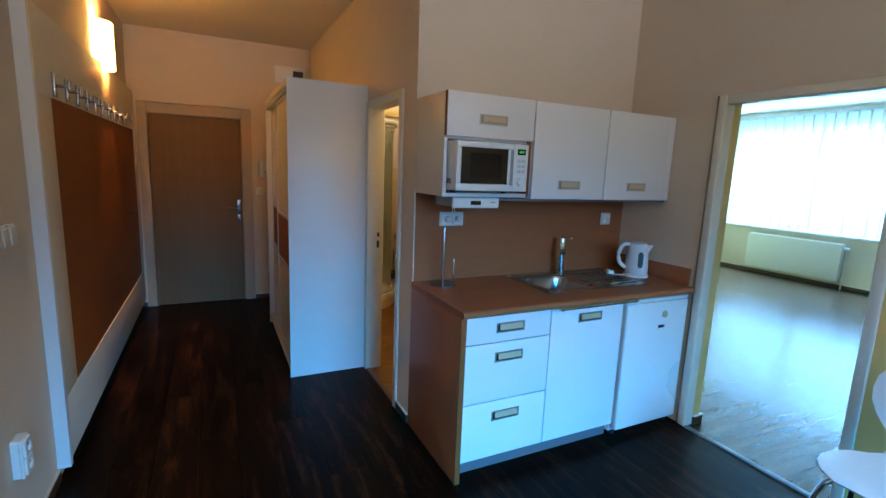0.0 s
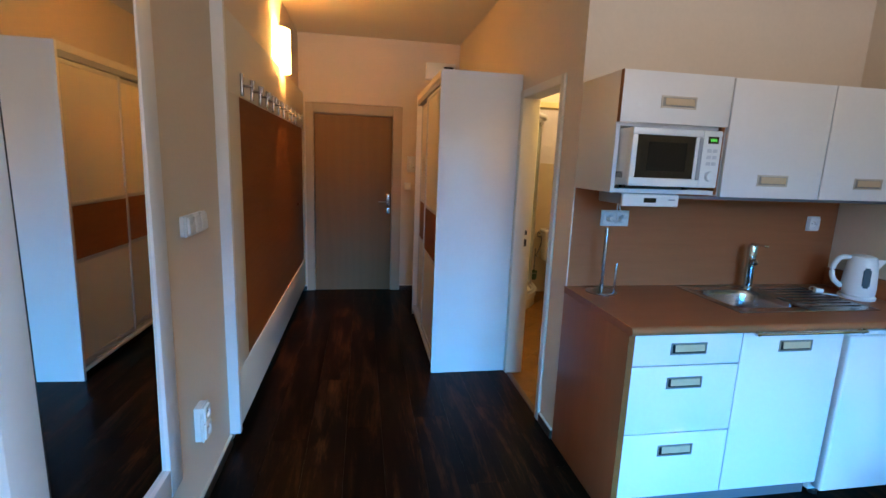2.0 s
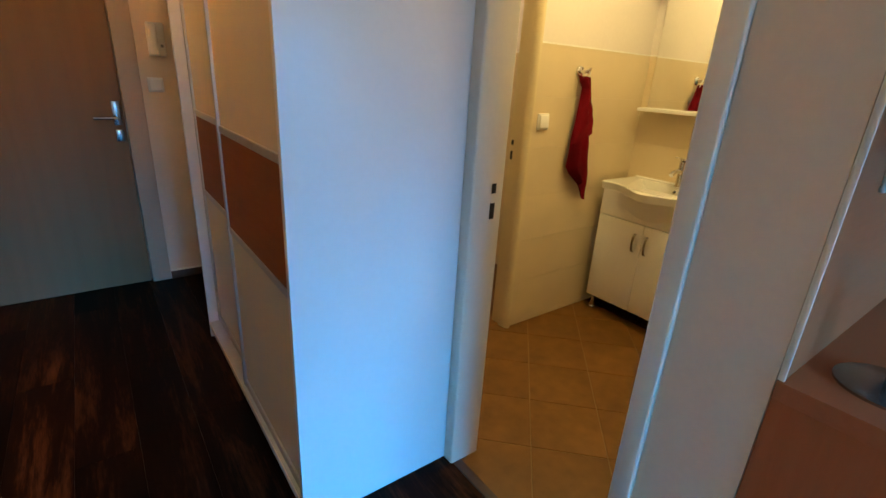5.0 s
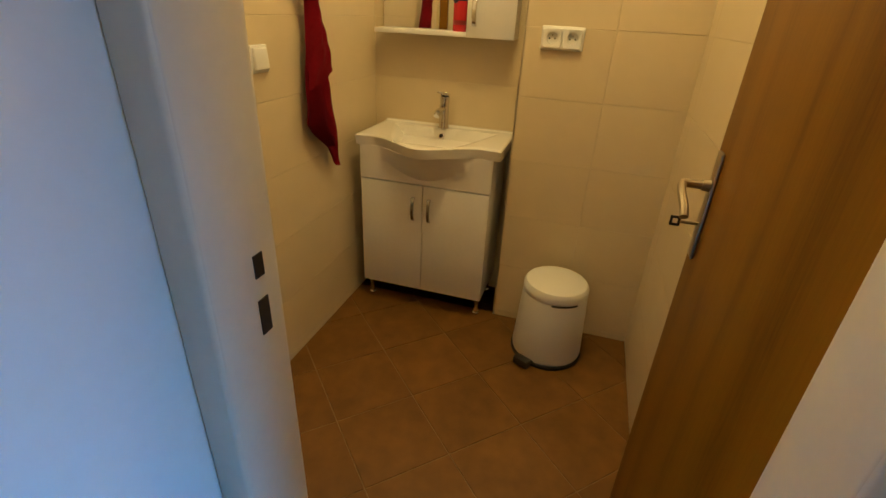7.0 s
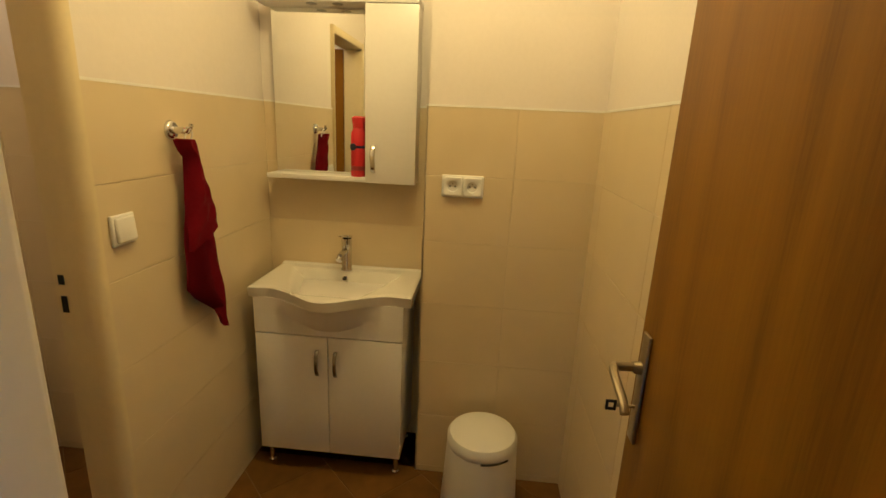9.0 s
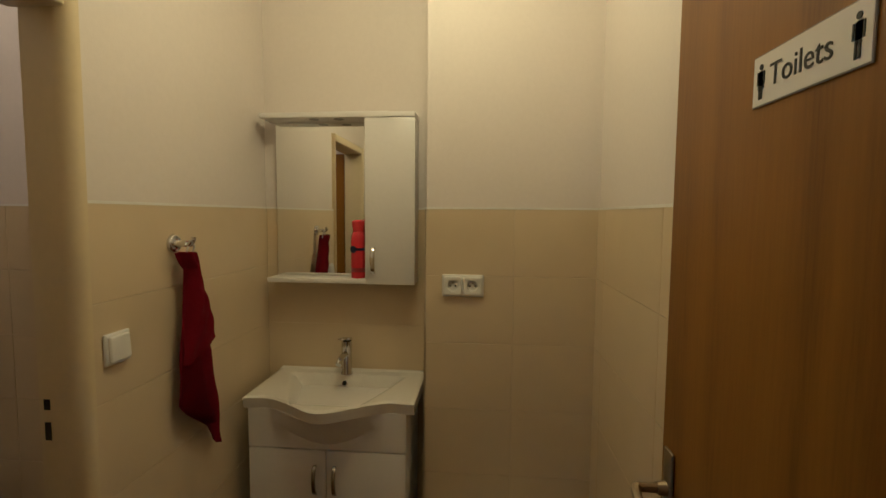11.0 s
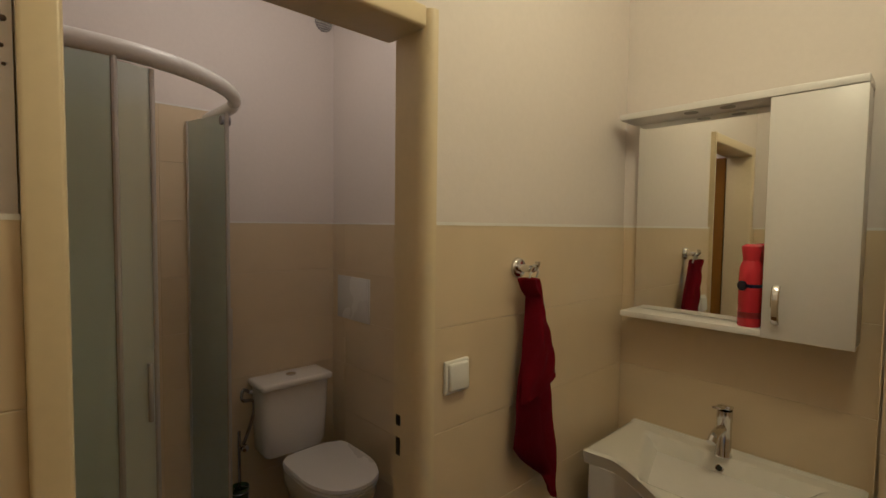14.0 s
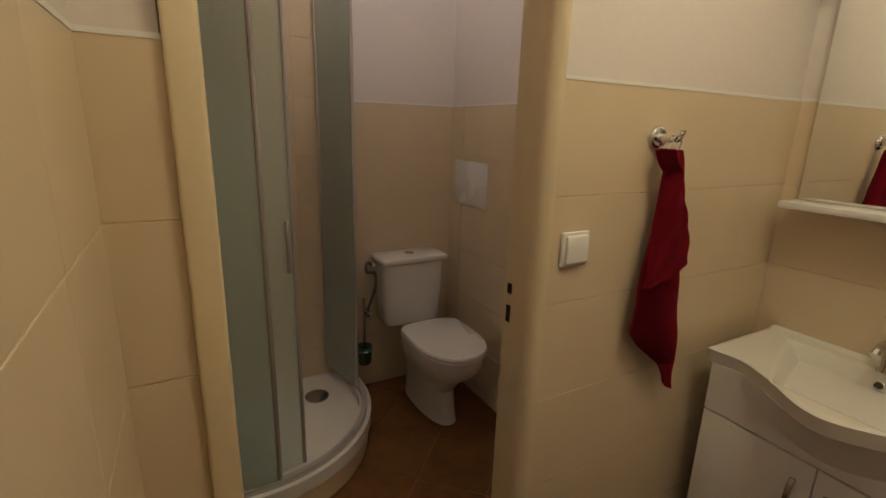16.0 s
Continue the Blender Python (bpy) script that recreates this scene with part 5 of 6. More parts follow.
t = thing("basin_tap", (2.825, 3.878, 0.818), "chrome single-lever basin mixer tap", "tap")
part("body", lathe([(0.024, 0.0), (0.024, 0.006), (0.0205, 0.012), (0.0205, 0.105), (0.0215, 0.115), (0.0215, 0.140)], (2.825, 3.878, 0.818)), M_CHROME, t)
part("spout", tube([(2.825, 3.878, 0.900), (2.785, 3.879, 0.908), (2.745, 3.880, 0.903), (2.722, 3.881, 0.888)], 0.0125), M_CHROME, t)
b = box(-0.020, 0.020, -0.018, 0.018, 0, 0.012, 0.004)
box(-0.085, -0.016, -0.012, 0.012, 0.004, 0.011, 0.003, bm=b)
bmesh.ops.transform(b, matrix=Matrix.Translation((2.825, 3.878, 0.960)) @ Matrix.Rotation(radians(12), 4, "Y"), verts=b.verts)
part("lever", b, M_CHROME, t)

# mirror cabinet
CXF, CB = 2.770, WX1 - 0.002
t = thing("mirror_cabinet", (2.83, 3.89, 1.2), "white bathroom mirror cabinet with shelf and lamp hood", "mirror cabinet")
part("back_board", box(CB - 0.012, CB, 3.786, 4.186, 1.222, 1.853), M_WHITE, t)
part("mirror_glass", box(CB - 0.017, CB - 0.0125, 3.787, 4.184, 1.224, 1.852), M_SILVER, t, "clear silvered glass")
part("shelf", box(CXF + 0.004, CB, 3.7865, 4.190, 1.203, 1.2215, 0.002), M_WHITE, t)
part("body", box(CXF + 0.018, CB, 3.590, 3.786, 1.204, 1.853, 0.001), M_WHITE, t)
dr = part("door", box(CXF, CXF + 0.0175, 3.588, 3.7855, 1.203, 1.852, 0.0015), M_WHITE, t)
part("handle", bow_handle(CXF, 3.752, 1.245, 1.350, 0.019), M_CHROME, dr, "chrome bow handle")
part("hood", box(CXF - 0.003, CB, 3.588, 4.208, 1.8535, 1.873, 0.0015), M_WHITE, t)
for y in (3.90, 4.0):
    sp = part("spotlight", lathe([(0.028, 0.0), (0.032, -0.004), (0.032, -0.008)][::-1], (2.81, y, 1.862)), M_CHROME, t, "recessed chrome spotlight, unlit")
    part("lens", rod((2.81, y, 1.8525), (2.81, y, 1.8545), 0.020), M_GREYPLASTIC, sp)
part("transformer", box(CB - 0.07, CB - 0.01, 3.70, 4.00, 1.8735, 1.886, 0.003), M_WHITE, t)

t = thing("spray_can", (2.822, 3.826, 1.2215), "red aerosol spray can with dark print on the shelf", "bottle")
part("can", lathe([(0.0270, 0.0), (0.0295, 0.004), (0.0295, 0.150), (0.0285, 0.168), (0.0230, 0.184), (0.0215, 0.188)], (2.822, 3.826, 1.2215)), M_REDCAN, t)
part("cap", lathe([(0.0215, 0.1885), (0.0220, 0.198), (0.0255, 0.221), (0.0250, 0.229), (0.016, 0.235), (0.004, 0.236)], (2.822, 3.826, 1.2215)), M_REDCAN, t)
part("print_band", lathe([(0.0299, 0.112), (0.0299, 0.122)], (2.822, 3.826, 1.2215)), M_NAVY, t, "thin dark printed band")
part("print_band", lathe([(0.0299, 0.025), (0.0299, 0.042)], (2.822, 3.826, 1.2215)), M_RED2, t)
b = rod((2.7955, 3.839, 1.3385), (2.7915, 3.841, 1.3385), 0.014, n=20)
part("print_badge", b, M_NAVY, t, "round dark badge")

# pedal bin
PX, PY = 2.470, 3.262
t = thing("pedal_bin", (PX, PY, 0), "small white pedal bin with black base ring", "bin")
part("base_ring", lathe([(0.148, 0.0), (0.150, 0.006), (0.150, 0.014), (0.146, 0.018)], (PX, PY, 0), 40), M_RUBBER, t)
part("body", lathe([(0.143, 0.0182), (0.145, 0.03), (0.131, 0.288), (0.128, 0.300)], (PX, PY, 0), 40), M_PLASTIC, t)
part("lid", lathe([(0.129, 0.3005), (0.131, 0.306), (0.130, 0.330), (0.121, 0.343), (0.09, 0.352), (0.02, 0.357)], (PX, PY, 0), 40), M_PLASTIC, t)
# proud black band that paints the shade in the gap below the lid
b = bmesh.new()
slot = [[b.verts.new((PX + r * math.cos(a), PY + r * math.sin(a), z)) for a in (radians(202 + 46 * (k / 10 - 0.5)) for k in range(11))] for r, z in ((0.131, 0.303), (0.1345, 0.299), (0.131, 0.294))]
for p, q in zip(slot, slot[1:]):
    for k in range(10):
        b.faces.new((p[k], p[k + 1], q[k + 1], q[k]))
part("finger_slot", b, M_BLACK, t, "black band coloured as the shaded gap under the lid")
pd = Vector((-0.88, 0.47, 0)).normalized()
q0 = Vector((PX, PY, 0)) + pd * 0.135
b = box(-0.02, 0.055, -0.032, 0.032, 0.012, 0.028, 0.006)
box(0.02, 0.056, -0.036, 0.036, 0.004, 0.042, 0.010, bm=b)
bmesh.ops.transform(b, matrix=Matrix.Translation(q0) @ Matrix.Rotation(math.atan2(pd.y, pd.x), 4, "Z"), verts=b.verts)
part("pedal", b, M_RUBBER, t, "black pedal")
part("hinge", box(PX + 0.125, PX + 0.148, PY - 0.03, PY + 0.0, 0.297, 0.327, 0.005), M_BLACK, t)

# ---- toilet room ----
OX = 2.305
t = thing("toilet", (OX, 5.4, 0), "white close-coupled toilet with closed lid", "toilet")


def oval_stack(rows_, n=40, cap=True, square=0.6):
    """Rings of (centre y, half width, front reach, back reach, z), lofted."""
    b = bmesh.new()
    prev = None
    first = None
    for cy, hw, fr_, bk, z in rows_:
        ring = []
        for q in range(n):
            a = 2 * math.pi * q / n
            sx, sy = math.cos(a), math.sin(a)
            ring.append(b.verts.new((OX + hw * math.copysign(abs(sx) ** 0.82, sx), cy + (bk if sy > 0 else fr_) * (abs(sy) ** (square if sy > 0 else 1.0)) * math.copysign(1, sy), z)))
        if prev:
            for q in range(n):
                b.faces.new((prev[q], prev[(q + 1) % n], ring[(q + 1) % n], ring[q]))
        else:
            first = ring
        prev = ring
    if cap:
        b.faces.new(first[::-1])
        b.faces.new(prev)
    return b


part("bowl", oval_stack([(5.42, 0.085, 0.235, 0.20, 0.0), (5.42, 0.080, 0.225, 0.20, 0.03), (5.42, 0.078, 0.20, 0.20, 0.16), (5.38, 0.105, 0.23, 0.22, 0.24), (5.32, 0.145, 0.26, 0.25, 0.31), (5.29, 0.158, 0.258, 0.27, 0.36), (5.29, 0.160, 0.26, 0.27, 0.395)]), M_PORCELAIN, t)
part("seat", oval_stack([(5.25, 0.160, 0.218, 0.228, 0.397), (5.25, 0.164, 0.222, 0.231, 0.404), (5.25, 0.161, 0.219, 0.228, 0.413)], square=0.22), M_PLASTIC, t)
part("lid", oval_stack([(5.25, 0.160, 0.218, 0.228, 0.4145), (5.25, 0.165, 0.223, 0.231, 0.421), (5.25, 0.161, 0.219, 0.228, 0.432), (5.25, 0.152, 0.208, 0.219, 0.4355)], square=0.22), M_PLASTIC, t)
b = bmesh.new()
prev = None
for hw, y0, z in ((0.145, 5.555, 0.396), (0.160, 5.55, 0.42), (0.168, 5.545, 0.55), (0.174, 5.54, 0.722)):
    ring = []
    for q in range(32):
        a = 2 * math.pi * q / 32
        cx, cy = abs(math.cos(a)) ** 0.35 * math.copysign(1, math.cos(a)), abs(math.sin(a)) ** 0.35 * math.copysign(1, math.sin(a))
        ymid_, half = (y0 + 5.708) / 2, (5.708 - y0) / 2
        ring.append(b.verts.new((OX - 0.030 + hw * cx, ymid_ + half * cy, z)))
    if prev:
        for q in range(32):
            b.faces.new((prev[q], prev[(q + 1) % 32], ring[(q + 1) % 32], ring[q]))
    else:
        b.faces.new(ring[::-1])
    prev = ring
b.faces.new(prev)
part("cistern", b, M_PORCELAIN, t)
part("cistern_lid", box(OX - 0.212, OX + 0.152, 5.528, 5.709, 0.7225, 0.758, 0.014, 3), M_PORCELAIN, t)
part("flush_button", lathe([(0.024, 0.758), (0.024, 0.763), (0.018, 0.765)], (OX - 0.030, 5.62, 0)), M_CHROME, t)
part("hinge", rod((OX - 0.09, 5.493, 0.418), (OX + 0.09, 5.493, 0.418), 0.010), M_CHROME, t)

t = thing("water_hose", (2.09, TY1, 0.62), "braided steel water hose with angle valve on the wall", "hose")
part("hose", tube([(2.09, TY1 - 0.04, 0.70), (2.055, TY1 - 0.06, 0.72), (2.05, TY1 - 0.065, 0.675), (2.10, TY1 - 0.06, 0.66), (2.105, TY1 - 0.055, 0.60), (2.075, TY1 - 0.05, 0.50), (2.06, TY1 - 0.045, 0.46)], 0.008), M_STEEL, t)
part("valve", rod((2.06, TY1, 0.445), (2.06, TY1 - 0.055, 0.445), 0.014), M_CHROME, t)
part("valve_knob", rod((2.06, TY1 - 0.055, 0.445), (2.06, TY1 - 0.075, 0.445), 0.018, 0.016, bevel=0.003), M_CHROME, t)
part("connector", rod((2.09, TY1 - 0.04, 0.70), (2.155, TY1 - 0.07, 0.69), 0.010), M_PLASTIC, t)
t = thing("toilet_brush", (2.03, TY1 - 0.05, 0.165), "toilet brush in a dark green glass holder on the wall", "toilet brush")
part("holder", lathe([(0.030, 0.0), (0.036, 0.01), (0.042, 0.10), (0.040, 0.10), (0.033, 0.015)], (2.037, TY1 - 0.055, 0.165)), M_GREEN, t)
part("bracket", tube([(2.037, TY1, 0.245), (2.037, TY1 - 0.012, 0.245), (1.995, TY1 - 0.055, 0.245), (2.037, TY1 - 0.098, 0.245), (2.079, TY1 - 0.055, 0.245), (2.037, TY1 - 0.012, 0.247)], 0.004), M_CHROME, t)
part("handle", rod((2.037, TY1 - 0.055, 0.185), (2.037, TY1 - 0.055, 0.53), 0.007, bevel=0.002), M_STEEL, t)

t = thing("access_panel", (TX1, 5.50, 1.02), "white plastic access hatch in the tiled wall", "hatch")
part("frame_plate", box(TX1 - 0.006, TX1, 5.355, 5.655, 1.008, 1.232, 0.003), M_PLASTIC, t)
part("flap_door", box(TX1 - 0.010, TX1 - 0.0061, 5.368, 5.642, 1.021, 1.219, 0.002), M_PLASTIC, t)

t = thing("air_vent", (2.505, TY1, 2.55), "round grey ventilation grille near the ceiling", "vent")
part("ring", lathe([(0.058, 0), (0.058, 0.008), (0.050, 0.012), (0.048, 0.004)], (0, 0, 0), 32), M_ALU, t).matrix_local = Matrix.Rotation(radians(90), 4, "X")
t.matrix_basis = Matrix.Translation((2.505, TY1 + 0.006, 2.55))
for o in t.children:
    o.matrix_parent_inverse = Matrix.Identity(4)
part("backing", rod((2.505, TY1 + 0.005, 2.55), (2.505, TY1 + 0.0035, 2.55), 0.049), M_GREYPLASTIC, t)
for i in range(8):
    z = 2.55 - 0.042 + i * 0.012
    hw = math.sqrt(max(0.0, 0.048 ** 2 - (z - 2.55) ** 2))
    part("slat", box(2.505 - hw, 2.505 + hw, TY1 - 0.004, TY1 + 0.0034, z - 0.003, z + 0.003, 0.001, 1), M_ALU, t)

# shower
SCX, SCY, SR = 1.433, 5.461, 0.53
t = thing("shower_enclosure", (1.5, 5.3, 0), "quarter-round shower cubicle with frosted sliding glass doors and white tray", "shower")


def quadrant(r, x1, y0, n=24):
    """The outline of the tray, from the wall at the south side round to the wall at the east side."""
    pts = [(WX0 + 0.001, y0)]
    for k in range(n + 1):
        a = -math.pi / 2 + (math.pi / 2) * k / n
        pts.append((SCX + r * math.cos(a), SCY + r * math.sin(a)))
    pts.append((x1, TY1 - 0.001))
    return pts


def arc_wall(r0, r1, z0, z1, a0=0.0, a1=1.0, n=24, straight=True):
    """A curved band between two radii; with its straight ends where wanted."""
    b = bmesh.new()
    pin, pout = [], []
    if straight:
        pin.append((WX0 + 0.001, SCY - r0))
        pout.append((WX0 + 0.001, SCY - r1))
    for k in range(n + 1):
        a = -math.pi / 2 + (math.pi / 2) * (a0 + (a1 - a0) * k / n)
        pin.append((SCX + r0 * math.cos(a), SCY + r0 * math.sin(a)))
        pout.append((SCX + r1 * math.cos(a), SCY + r1 * math.sin(a)))
    if straight:
        pin.append((SCX + r0, TY1 - 0.001))
        pout.append((SCX + r1, TY1 - 0.001))
    rows_ = [[b.verts.new((*p, z)) for p in pts] for pts, z in ((pin, z0), (pout, z0), (pout, z1), (pin, z1))]
    m = len(pin)
    for i in range(4):
        u, v = rows_[i], rows_[(i + 1) % 4]
        for k in range(m - 1):
            b.faces.new((u[k], u[k + 1], v[k + 1], v[k]))
    b.faces.new([r[0] for r in rows_])
    b.faces.new([r[-1] for r in rows_][::-1])
    return b


outline = quadrant(SR - 0.05, SCX + SR - 0.05, SCY - SR + 0.05)
floor_b = bmesh.new()
bot = [floor_b.verts.new((x, y, 0.105)) for x, y in outline + [(WX0 + 0.001, TY1 - 0.001)]]
floor_b.faces.new(bot)
ext = bmesh.ops.extrude_face_region(floor_b, geom=floor_b.faces[:])
bmesh.ops.translate(floor_b, vec=(0, 0, 0.02), verts=[g for g in ext["geom"] if isinstance(g, bmesh.types.BMVert)])
tray = part("tray", floor_b, M_PORCELAIN, t, "white shower tray")
part("tray_rim", arc_wall(SR - 0.05, SR + 0.004, 0.105, 0.160), M_PORCELAIN, tray)
part("tray_apron", arc_wall(SR - 0.03, SR - 0.012, 0.0, 0.1045), M_TILE, tray, "cream tiled apron")
part("tray_drain", lathe([(0.055, 0.1255), (0.055, 0.131), (0.045, 0.134), (0.01, 0.135)], (1.745, 5.51, 0)), M_STEEL, tray)
b = bmesh.new()
path = quadrant(SR - 0.030, SCX + SR - 0.030, SCY - SR + 0.030)
rings_ = []
for k, (x, y) in enumerate(path):
    (xa, ya), (xb, yb) = path[max(k - 1, 0)], path[min(k + 1, len(path) - 1)]
    side_ = Vector((yb - ya, xa - xb)).normalized()
    rings_.append([b.verts.new((x + side_.x * 0.023 * math.cos(a), y + side_.y * 0.023 * math.cos(a), 1.956 + 0.027 * math.sin(a))) for a in (2 * math.pi * q / 16 for q in range(16))])
for p, q in zip(rings_, rings_[1:]):
    for k in range(16):
        b.faces.new((p[k], p[(k + 1) % 16], q[(k + 1) % 16], q[k]))
b.faces.new(rings_[0][::-1])
b.faces.new(rings_[-1])
part("top_rail", b, M_PLASTIC, t, "rounded white curved top rail")
part("bottom_rail", arc_wall(SR - 0.038, SR - 0.014, 0.1605, 0.182), M_ALU, t)
gl = part("fixed_pane", box(SCX + SR - 0.030, SCX + SR - 0.024, SCY, TY1 - 0.03, 0.183, 1.934), M_FROST, t, "frosted glass")
gl = part("fixed_pane", box(WX0 + 0.03, SCX, SCY - SR + 0.024, SCY - SR + 0.030, 0.183, 1.934), M_FROST, t, "frosted glass")
part("curved_pane", arc_wall(SR - 0.030, SR - 0.024, 0.183, 1.934, 0.0, 0.06, 6, False), M_FROST, t, "curved frosted glass")
ang = -math.pi / 2 + math.pi / 2 * 0.06
part("edge_profile", rod((SCX + (SR - 0.027) * math.cos(ang), SCY + (SR - 0.027) * math.sin(ang), 0.183), (SCX + (SR - 0.027) * math.cos(ang), SCY + (SR - 0.027) * math.sin(ang), 1.934), 0.009, n=10), M_ALU, t)
part("wall_profile", box(SCX + SR - 0.042, SCX + SR - 0.012, TY1 - 0.03, TY1 - 0.001, 0.183, 1.934, 0.003), M_ALU, t)
part("wall_profile", box(WX0 + 0.001, WX0 + 0.03, SCY - SR + 0.012, SCY - SR + 0.042, 0.183, 1.934, 0.003), M_ALU, t)
for a0, a1, r in ((-0.10, 0.195, SR - 0.052),):
    dr = part("sliding_door", arc_wall(r - 0.005, r, 0.186, 1.93, a0, a1, 12, False), M_FROST, t, "curved frosted glass door")
    for a in (a0, a1):
        ang = -math.pi / 2 + math.pi / 2 * a
        px, py = SCX + (r - 0.003) * math.cos(ang), SCY + (r - 0.003) * math.sin(ang)
        part("door_profile", rod((px, py, 0.186), (px, py, 1.93), 0.008, n=10), M_ALU, dr)
    ang = -math.pi / 2 + math.pi / 2 * (a1 - 0.05 if a0 == 0.0 else a1 - 0.04)
    px, py = SCX + (r + 0.025) * math.cos(ang), SCY + (r + 0.025) * math.sin(ang)
    part("handle", rod((px, py, 0.93), (px, py, 1.10), 0.007, bevel=0.002), M_ALU, dr, "slim upright handle")

# the other door stands pushed back inside the fixed pane
b = box(-0.003, 0.003, 0, 0.30, 0.186, 1.93)
PUSHED = Matrix.Translation((1.912, 5.405, 0)) @ Matrix.Rotation(radians(13), 4, "Z")
bmesh.ops.transform(b, matrix=PUSHED, verts=b.verts)
dr = part("sliding_door", b, M_FROST, t, "frosted glass door pushed open")
for v in (0.0, 0.29):
    q = PUSHED @ Vector((0, v, 0))
    part("door_profile", rod((q.x, q.y, 0.186), (q.x, q.y, 1.93), 0.008, n=10), M_ALU, dr)
q = PUSHED @ Vector((0.02, 0.02, 0))
part("handle", rod((q.x, q.y, 0.98), (q.x, q.y, 1.15), 0.008, bevel=0.002), M_ALU, dr)
part("roller", rod((q.x - 0.03, q.y, 1.905), (q.x + 0.005, q.y, 1.905), 0.018, n=18), M_GREYPLASTIC, dr)

# chipped paint beside the toilet door frame
for x, z, r in ((1.262, 1.775, 0.003), (1.266, 1.745, 0.0045), (1.258, 1.742, 0.002), (1.264, 1.712, 0.003), (1.252, 1.700, 0.002), (1.266, 1.690, 0.0025)):
    part("paint_chip", lathe([(r, 0.0), (r * 0.7, 0.0006)], (0, 0, 0), 7), M_SKIRT, bpy.data.objects["wall_toilet_south"]).matrix_local = Matrix.Translation((x, WY1 + 0.0078, z)) @ Matrix.Rotation(radians(90), 4, "X")

# ---- tiles and planks ----
TILE_CACHE = {}


def tile_piece(owner, name, material, m, w, h, t_, bev=0.0012):
    """One tile or plank; alike pieces share their mesh."""
    key = (name, round(w, 4), round(h, 4))
    if key not in TILE_CACHE:
        b = bmesh.new()
        i = bev
        lo = [b.verts.new((x, y, 0)) for x, y in ((0, 0), (w, 0), (w, h), (0, h))]
        md = [b.verts.new((x, y, t_ - bev * 0.6)) for x, y in ((0, 0), (w, 0), (w, h), (0, h))]
        hi = [b.verts.new((x, y, t_)) for x, y in ((i, i), (w - i, i), (w - i, h - i), (i, h - i))]
        for u, v in ((lo, md), (md, hi)):
            for k in range(4):
                b.faces.new((u[k], u[(k + 1) % 4], v[(k + 1) % 4], v[k]))
        b.faces.new(hi)
        me = bpy.data.meshes.new(name)
        bmesh.ops.recalc_face_normals(b, faces=b.faces)
        b.to_mesh(me)
        b.free()
        me.materials.append(material)
        TILE_CACHE[key] = me
    ob = new(name, TILE_CACHE[key])
    ob.matrix_basis = m
    ob.parent = owner
    return ob


ROW_H, TILE_W, GAP, THICK = 0.2465, 0.50, 0.0016, 0.007


def tile_wall(name, origin, way, length, first, top=TILE_TOP, z0=0.0):
    """A tiled face: a thin grout bed with single tiles; way is the direction along the wall, the face looks to its left."""
    way = Vector(way)
    out = Vector((-way.y, way.x, 0))
    o = Vector(origin)
    pts = [o + out * s + way * a for s, a in ((-0.0079, 0.0), (-0.0079, length), (-0.0022, length), (-0.0022, 0.0))]
    b = bmesh.new()
    lo = [b.verts.new((p.x, p.y, z0)) for p in pts]
    hi = [b.verts.new((p.x, p.y, top)) for p in pts]
    for k in range(4):
        b.faces.new((lo[k], lo[(k + 1) % 4], hi[(k + 1) % 4], hi[k]))
    b.faces.new(hi)
    b.faces.new(lo[::-1])
    bed = structure(name, b, M_GROUT)
    cuts = [0.0]
    a = first
    while a < length - 0.02:
        if a > 0.02:
            cuts.append(a)
        a += TILE_W
    cuts.append(length)
    z = top
    while z > z0 + 0.01:
        zb = max(z0, z - ROW_H)
        for c0, c1 in zip(cuts, cuts[1:]):
            m = Matrix(((-way.x, 0, out.x, 0), (-way.y, 0, out.y, 0), (0, 1, 0, 0), (0, 0, 0, 1)))
            g0, g1 = (0.0 if c0 == 0.0 else GAP / 2), (0.0 if c1 == length else GAP / 2)
            p = o + way * (c1 - g1) - out * THICK
            m.translation = (p.x, p.y, zb + GAP / 2)
            tile_piece(bed, "tile", M_TILE, m, c1 - c0 - g0 - g1, z - zb - GAP, THICK)
        z = zb
    # white strip on the tile tops, its colour standing for the lit ledge
    e = [o + out * s_ + way * a_ for s_, a_ in ((-0.0095, 0.0), (-0.0095, length), (0.0012, length), (0.0012, 0.0))]
    part("top_bead", plate([(p.x, p.y, top) for p in e], 0.0075), M_BEAD, bed, "white bead coloured as the lit top ledge of the tiles")
    return bed


C = 0.005  # inner corners: one face runs on behind the other
tile_wall("tiled_wall_north_a", (1.277, WY1, 0), (-1, 0, 0), 1.277 - WX0 + C, 0.6)
tile_wall("tiled_wall_north_b", (WX1 + C, WY1, 0), (-1, 0, 0), WX1 + C - 1.961, 1.2)
tile_wall("tiled_wall_east", (WX1, WYP - C, 0), (0, 1, 0), WY1 - WYP + C, 1.2)
tile_wall("tiled_wall_box_side", (WXP, WYP, 0), (1, 0, 0), WX1 - WXP, 0.6)
tile_wall("tiled_wall_box", (WXP, WY0 - C, 0), (0, 1, 0), WYP - WY0 + C, 0.293)
tile_wall("tiled_wall_south", (WX0, WY0, 0), (1, 0, 0), WXP - WX0, 0.36)
tile_wall("tiled_wall_west", (WX0, WY1, 0), (0, -1, 0), WY1 - 3.662, 0.24)
tile_wall("tiled_wall_toilet_east", (TX1, TY0 - C, 0), (0, 1, 0), TY1 - TY0 + C, 0.25)
tile_wall("tiled_wall_toilet_north", (TX1 + C, TY1, 0), (-1, 0, 0), TX1 + C - 1.99, 0.60)
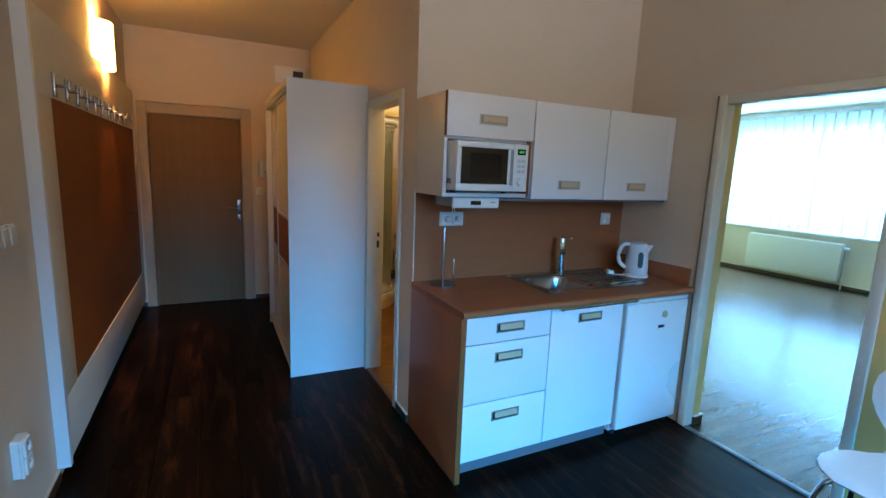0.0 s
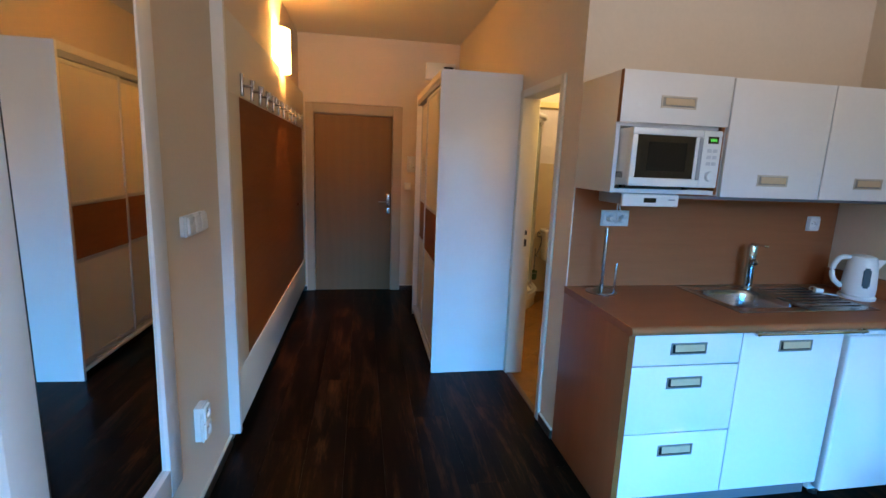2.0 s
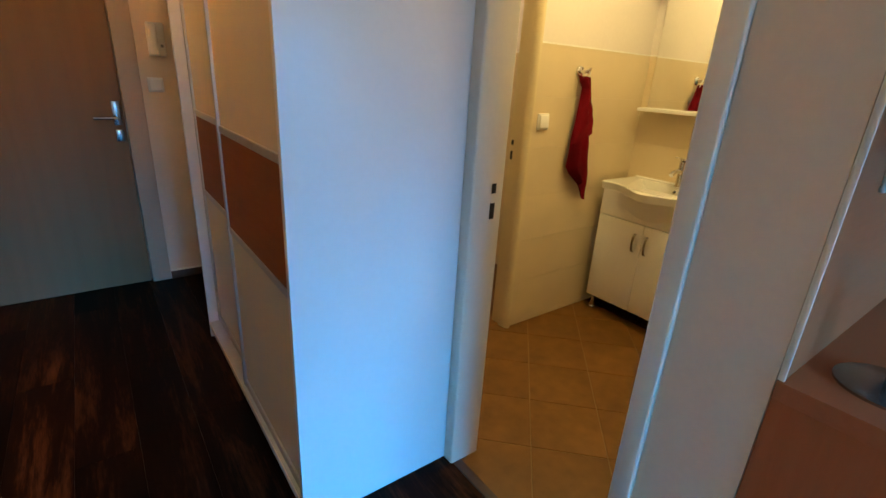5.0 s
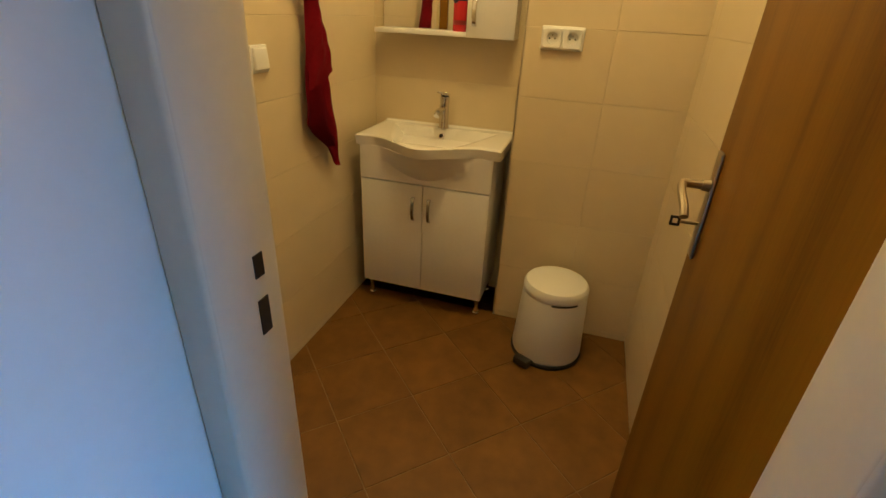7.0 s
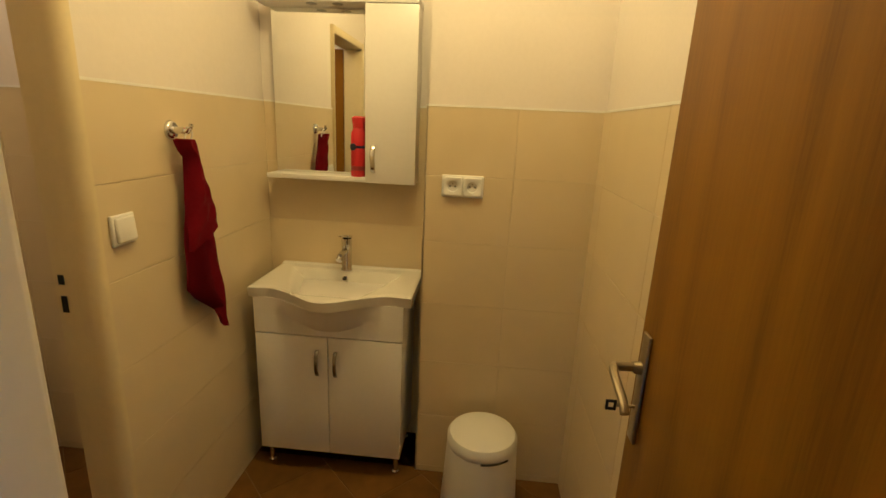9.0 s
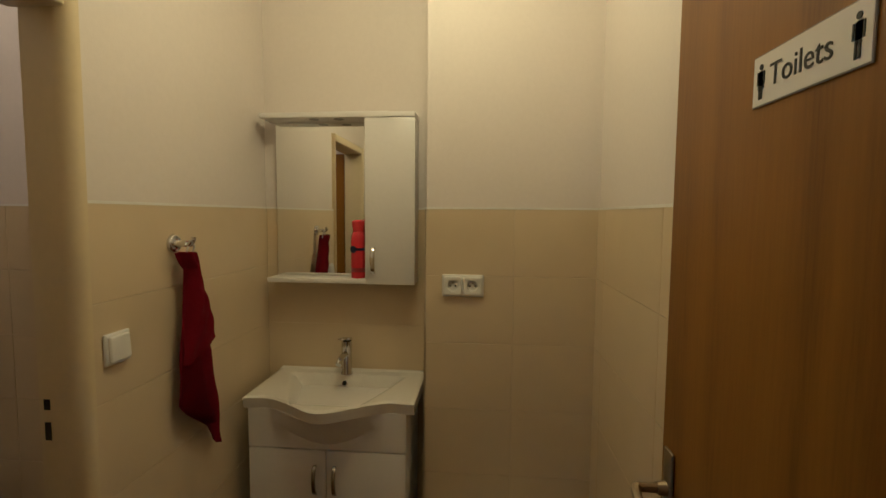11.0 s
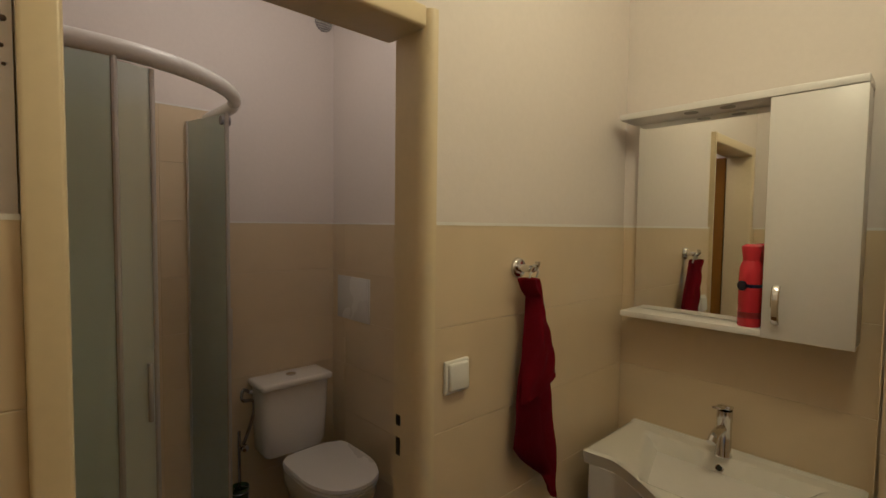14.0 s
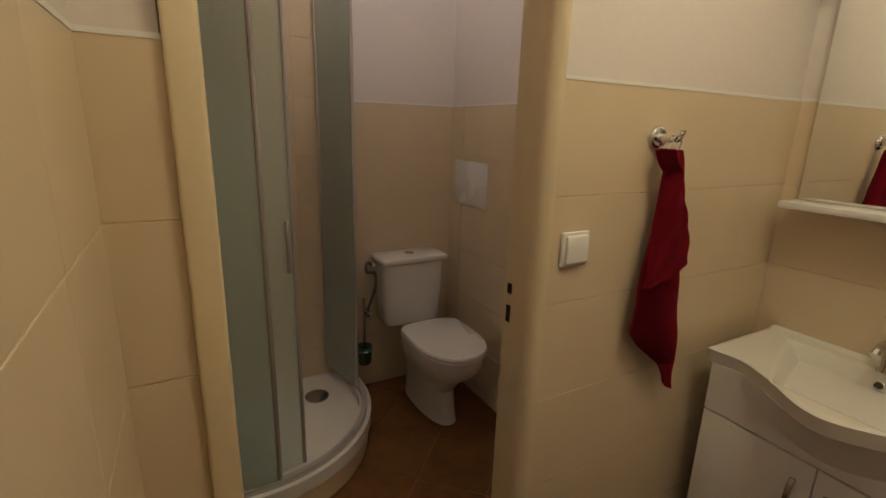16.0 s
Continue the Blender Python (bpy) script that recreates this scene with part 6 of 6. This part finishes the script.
tile_wall("tiled_wall_shower_north", (1.99, TY1, 0), (-1, 0, 0), 1.99 - WX0 + C, 0.25, top=TILE_TOP + 2 * ROW_H)
tile_wall("tiled_wall_shower_west", (WX0, TY1, 0), (0, -1, 0), 0.82, 0.4, top=TILE_TOP + 2 * ROW_H)
tile_wall("tiled_wall_toilet_west", (WX0, TY1 - 0.82, 0), (0, -1, 0), TY1 - 0.82 - TY0, 0.3)
tile_wall("tiled_wall_toilet_south", (1.961, TY0, 0), (1, 0, 0), TX1 - 1.961, 0.3)


def clip_poly(poly, axis, limit, keep_less):
    out = []
    for p, q in zip(poly, poly[1:] + poly[:1]):
        inp, inq = (p[axis] <= limit) == keep_less, (q[axis] <= limit) == keep_less
        if inp:
            out.append(p)
        if inp != inq:
            f = (limit - p[axis]) / (q[axis] - p[axis])
            out.append(tuple(a + (c - a) * f for a, c in zip(p, q)))
    return out


def floor_tiles(x0, x1, y0, y1):
    """Square tiles laid at 45 degrees, cut at the walls."""
    side, half = 0.290, 0.290 / 2 - 0.0018
    for i in range(-14, 15):
        for k in range(-14, 15):
            u, v = 3.748 + (i + 0.5) * side, 1.202 + (k + 0.5) * side
            poly = [((uu - vv) / math.sqrt(2), (uu + vv) / math.sqrt(2)) for uu, vv in ((u - half, v - half), (u + half, v - half), (u + half, v + half), (u - half, v + half))]
            for axis, limit, less in ((0, x0, False), (0, x1, True), (1, y0, False), (1, y1, True)):
                poly = clip_poly(poly, axis, limit, less) if poly else poly
            if len(poly) < 3:
                continue
            cx, cy = sum(p[0] for p in poly) / len(poly), sum(p[1] for p in poly) / len(poly)
            b = bmesh.new()
            rings_ = [[b.verts.new((cx + (x - cx) * s, cy + (y - cy) * s, z)) for x, y in poly] for s, z in ((1, -0.003), (1, -0.0008), (0.988, 0.0))]
            for a_, c_ in zip(rings_, rings_[1:]):
                for q in range(len(poly)):
                    b.faces.new((a_[q], a_[(q + 1) % len(poly)], c_[(q + 1) % len(poly)], c_[q]))
            b.faces.new(rings_[-1])
            ob = mesh_object("floor_tile", b, M_FTILE, False)
            ob.parent = FLOOR_WASH


floor_tiles(XR + 0.03, WX1, WY0, WY1 + 0.054)
floor_tiles(WX0, TX1, WY1 + 0.055, TY1)


def planks(owner, name, material, x0, x1, y0, y1, along_y, width=0.193, length=1.285):
    """Boards laid in staggered rows."""
    a0, a1, c0, c1 = (x0, x1, y0, y1) if along_y else (y0, y1, x0, x1)
    row, a = 0, a0
    while a < a1 - 0.01:
        w_ = min(width, a1 - a) - 0.0003
        c = c0 - ((row * 0.47) % 1.0) * length
        while c < c1 - 0.01:
            s, e = max(c, c0), min(c + length, c1)
            if e - s > 0.02:
                if along_y:
                    tile_piece(owner, name, material, Matrix.Translation((a, s, -0.006)), w_, e - s - 0.0003, 0.006, 0.0003)
                else:
                    tile_piece(owner, name, material, Matrix.Translation((s, a, -0.006)), e - s - 0.0003, w_, 0.006, 0.0003)
            c += length
        a += width
        row += 1


planks(FLOOR, "plank", M_LAMINATE, XL, XR, YS, YEND + 0.05, True)
planks(FLOOR, "plank", M_LAMINATE, XR, XE, YS, YK + 0.0, True)
planks(FLOOR_LIV, "floor_board", M_LIVPLANK, XE, LX1, LY0, LY1, False)
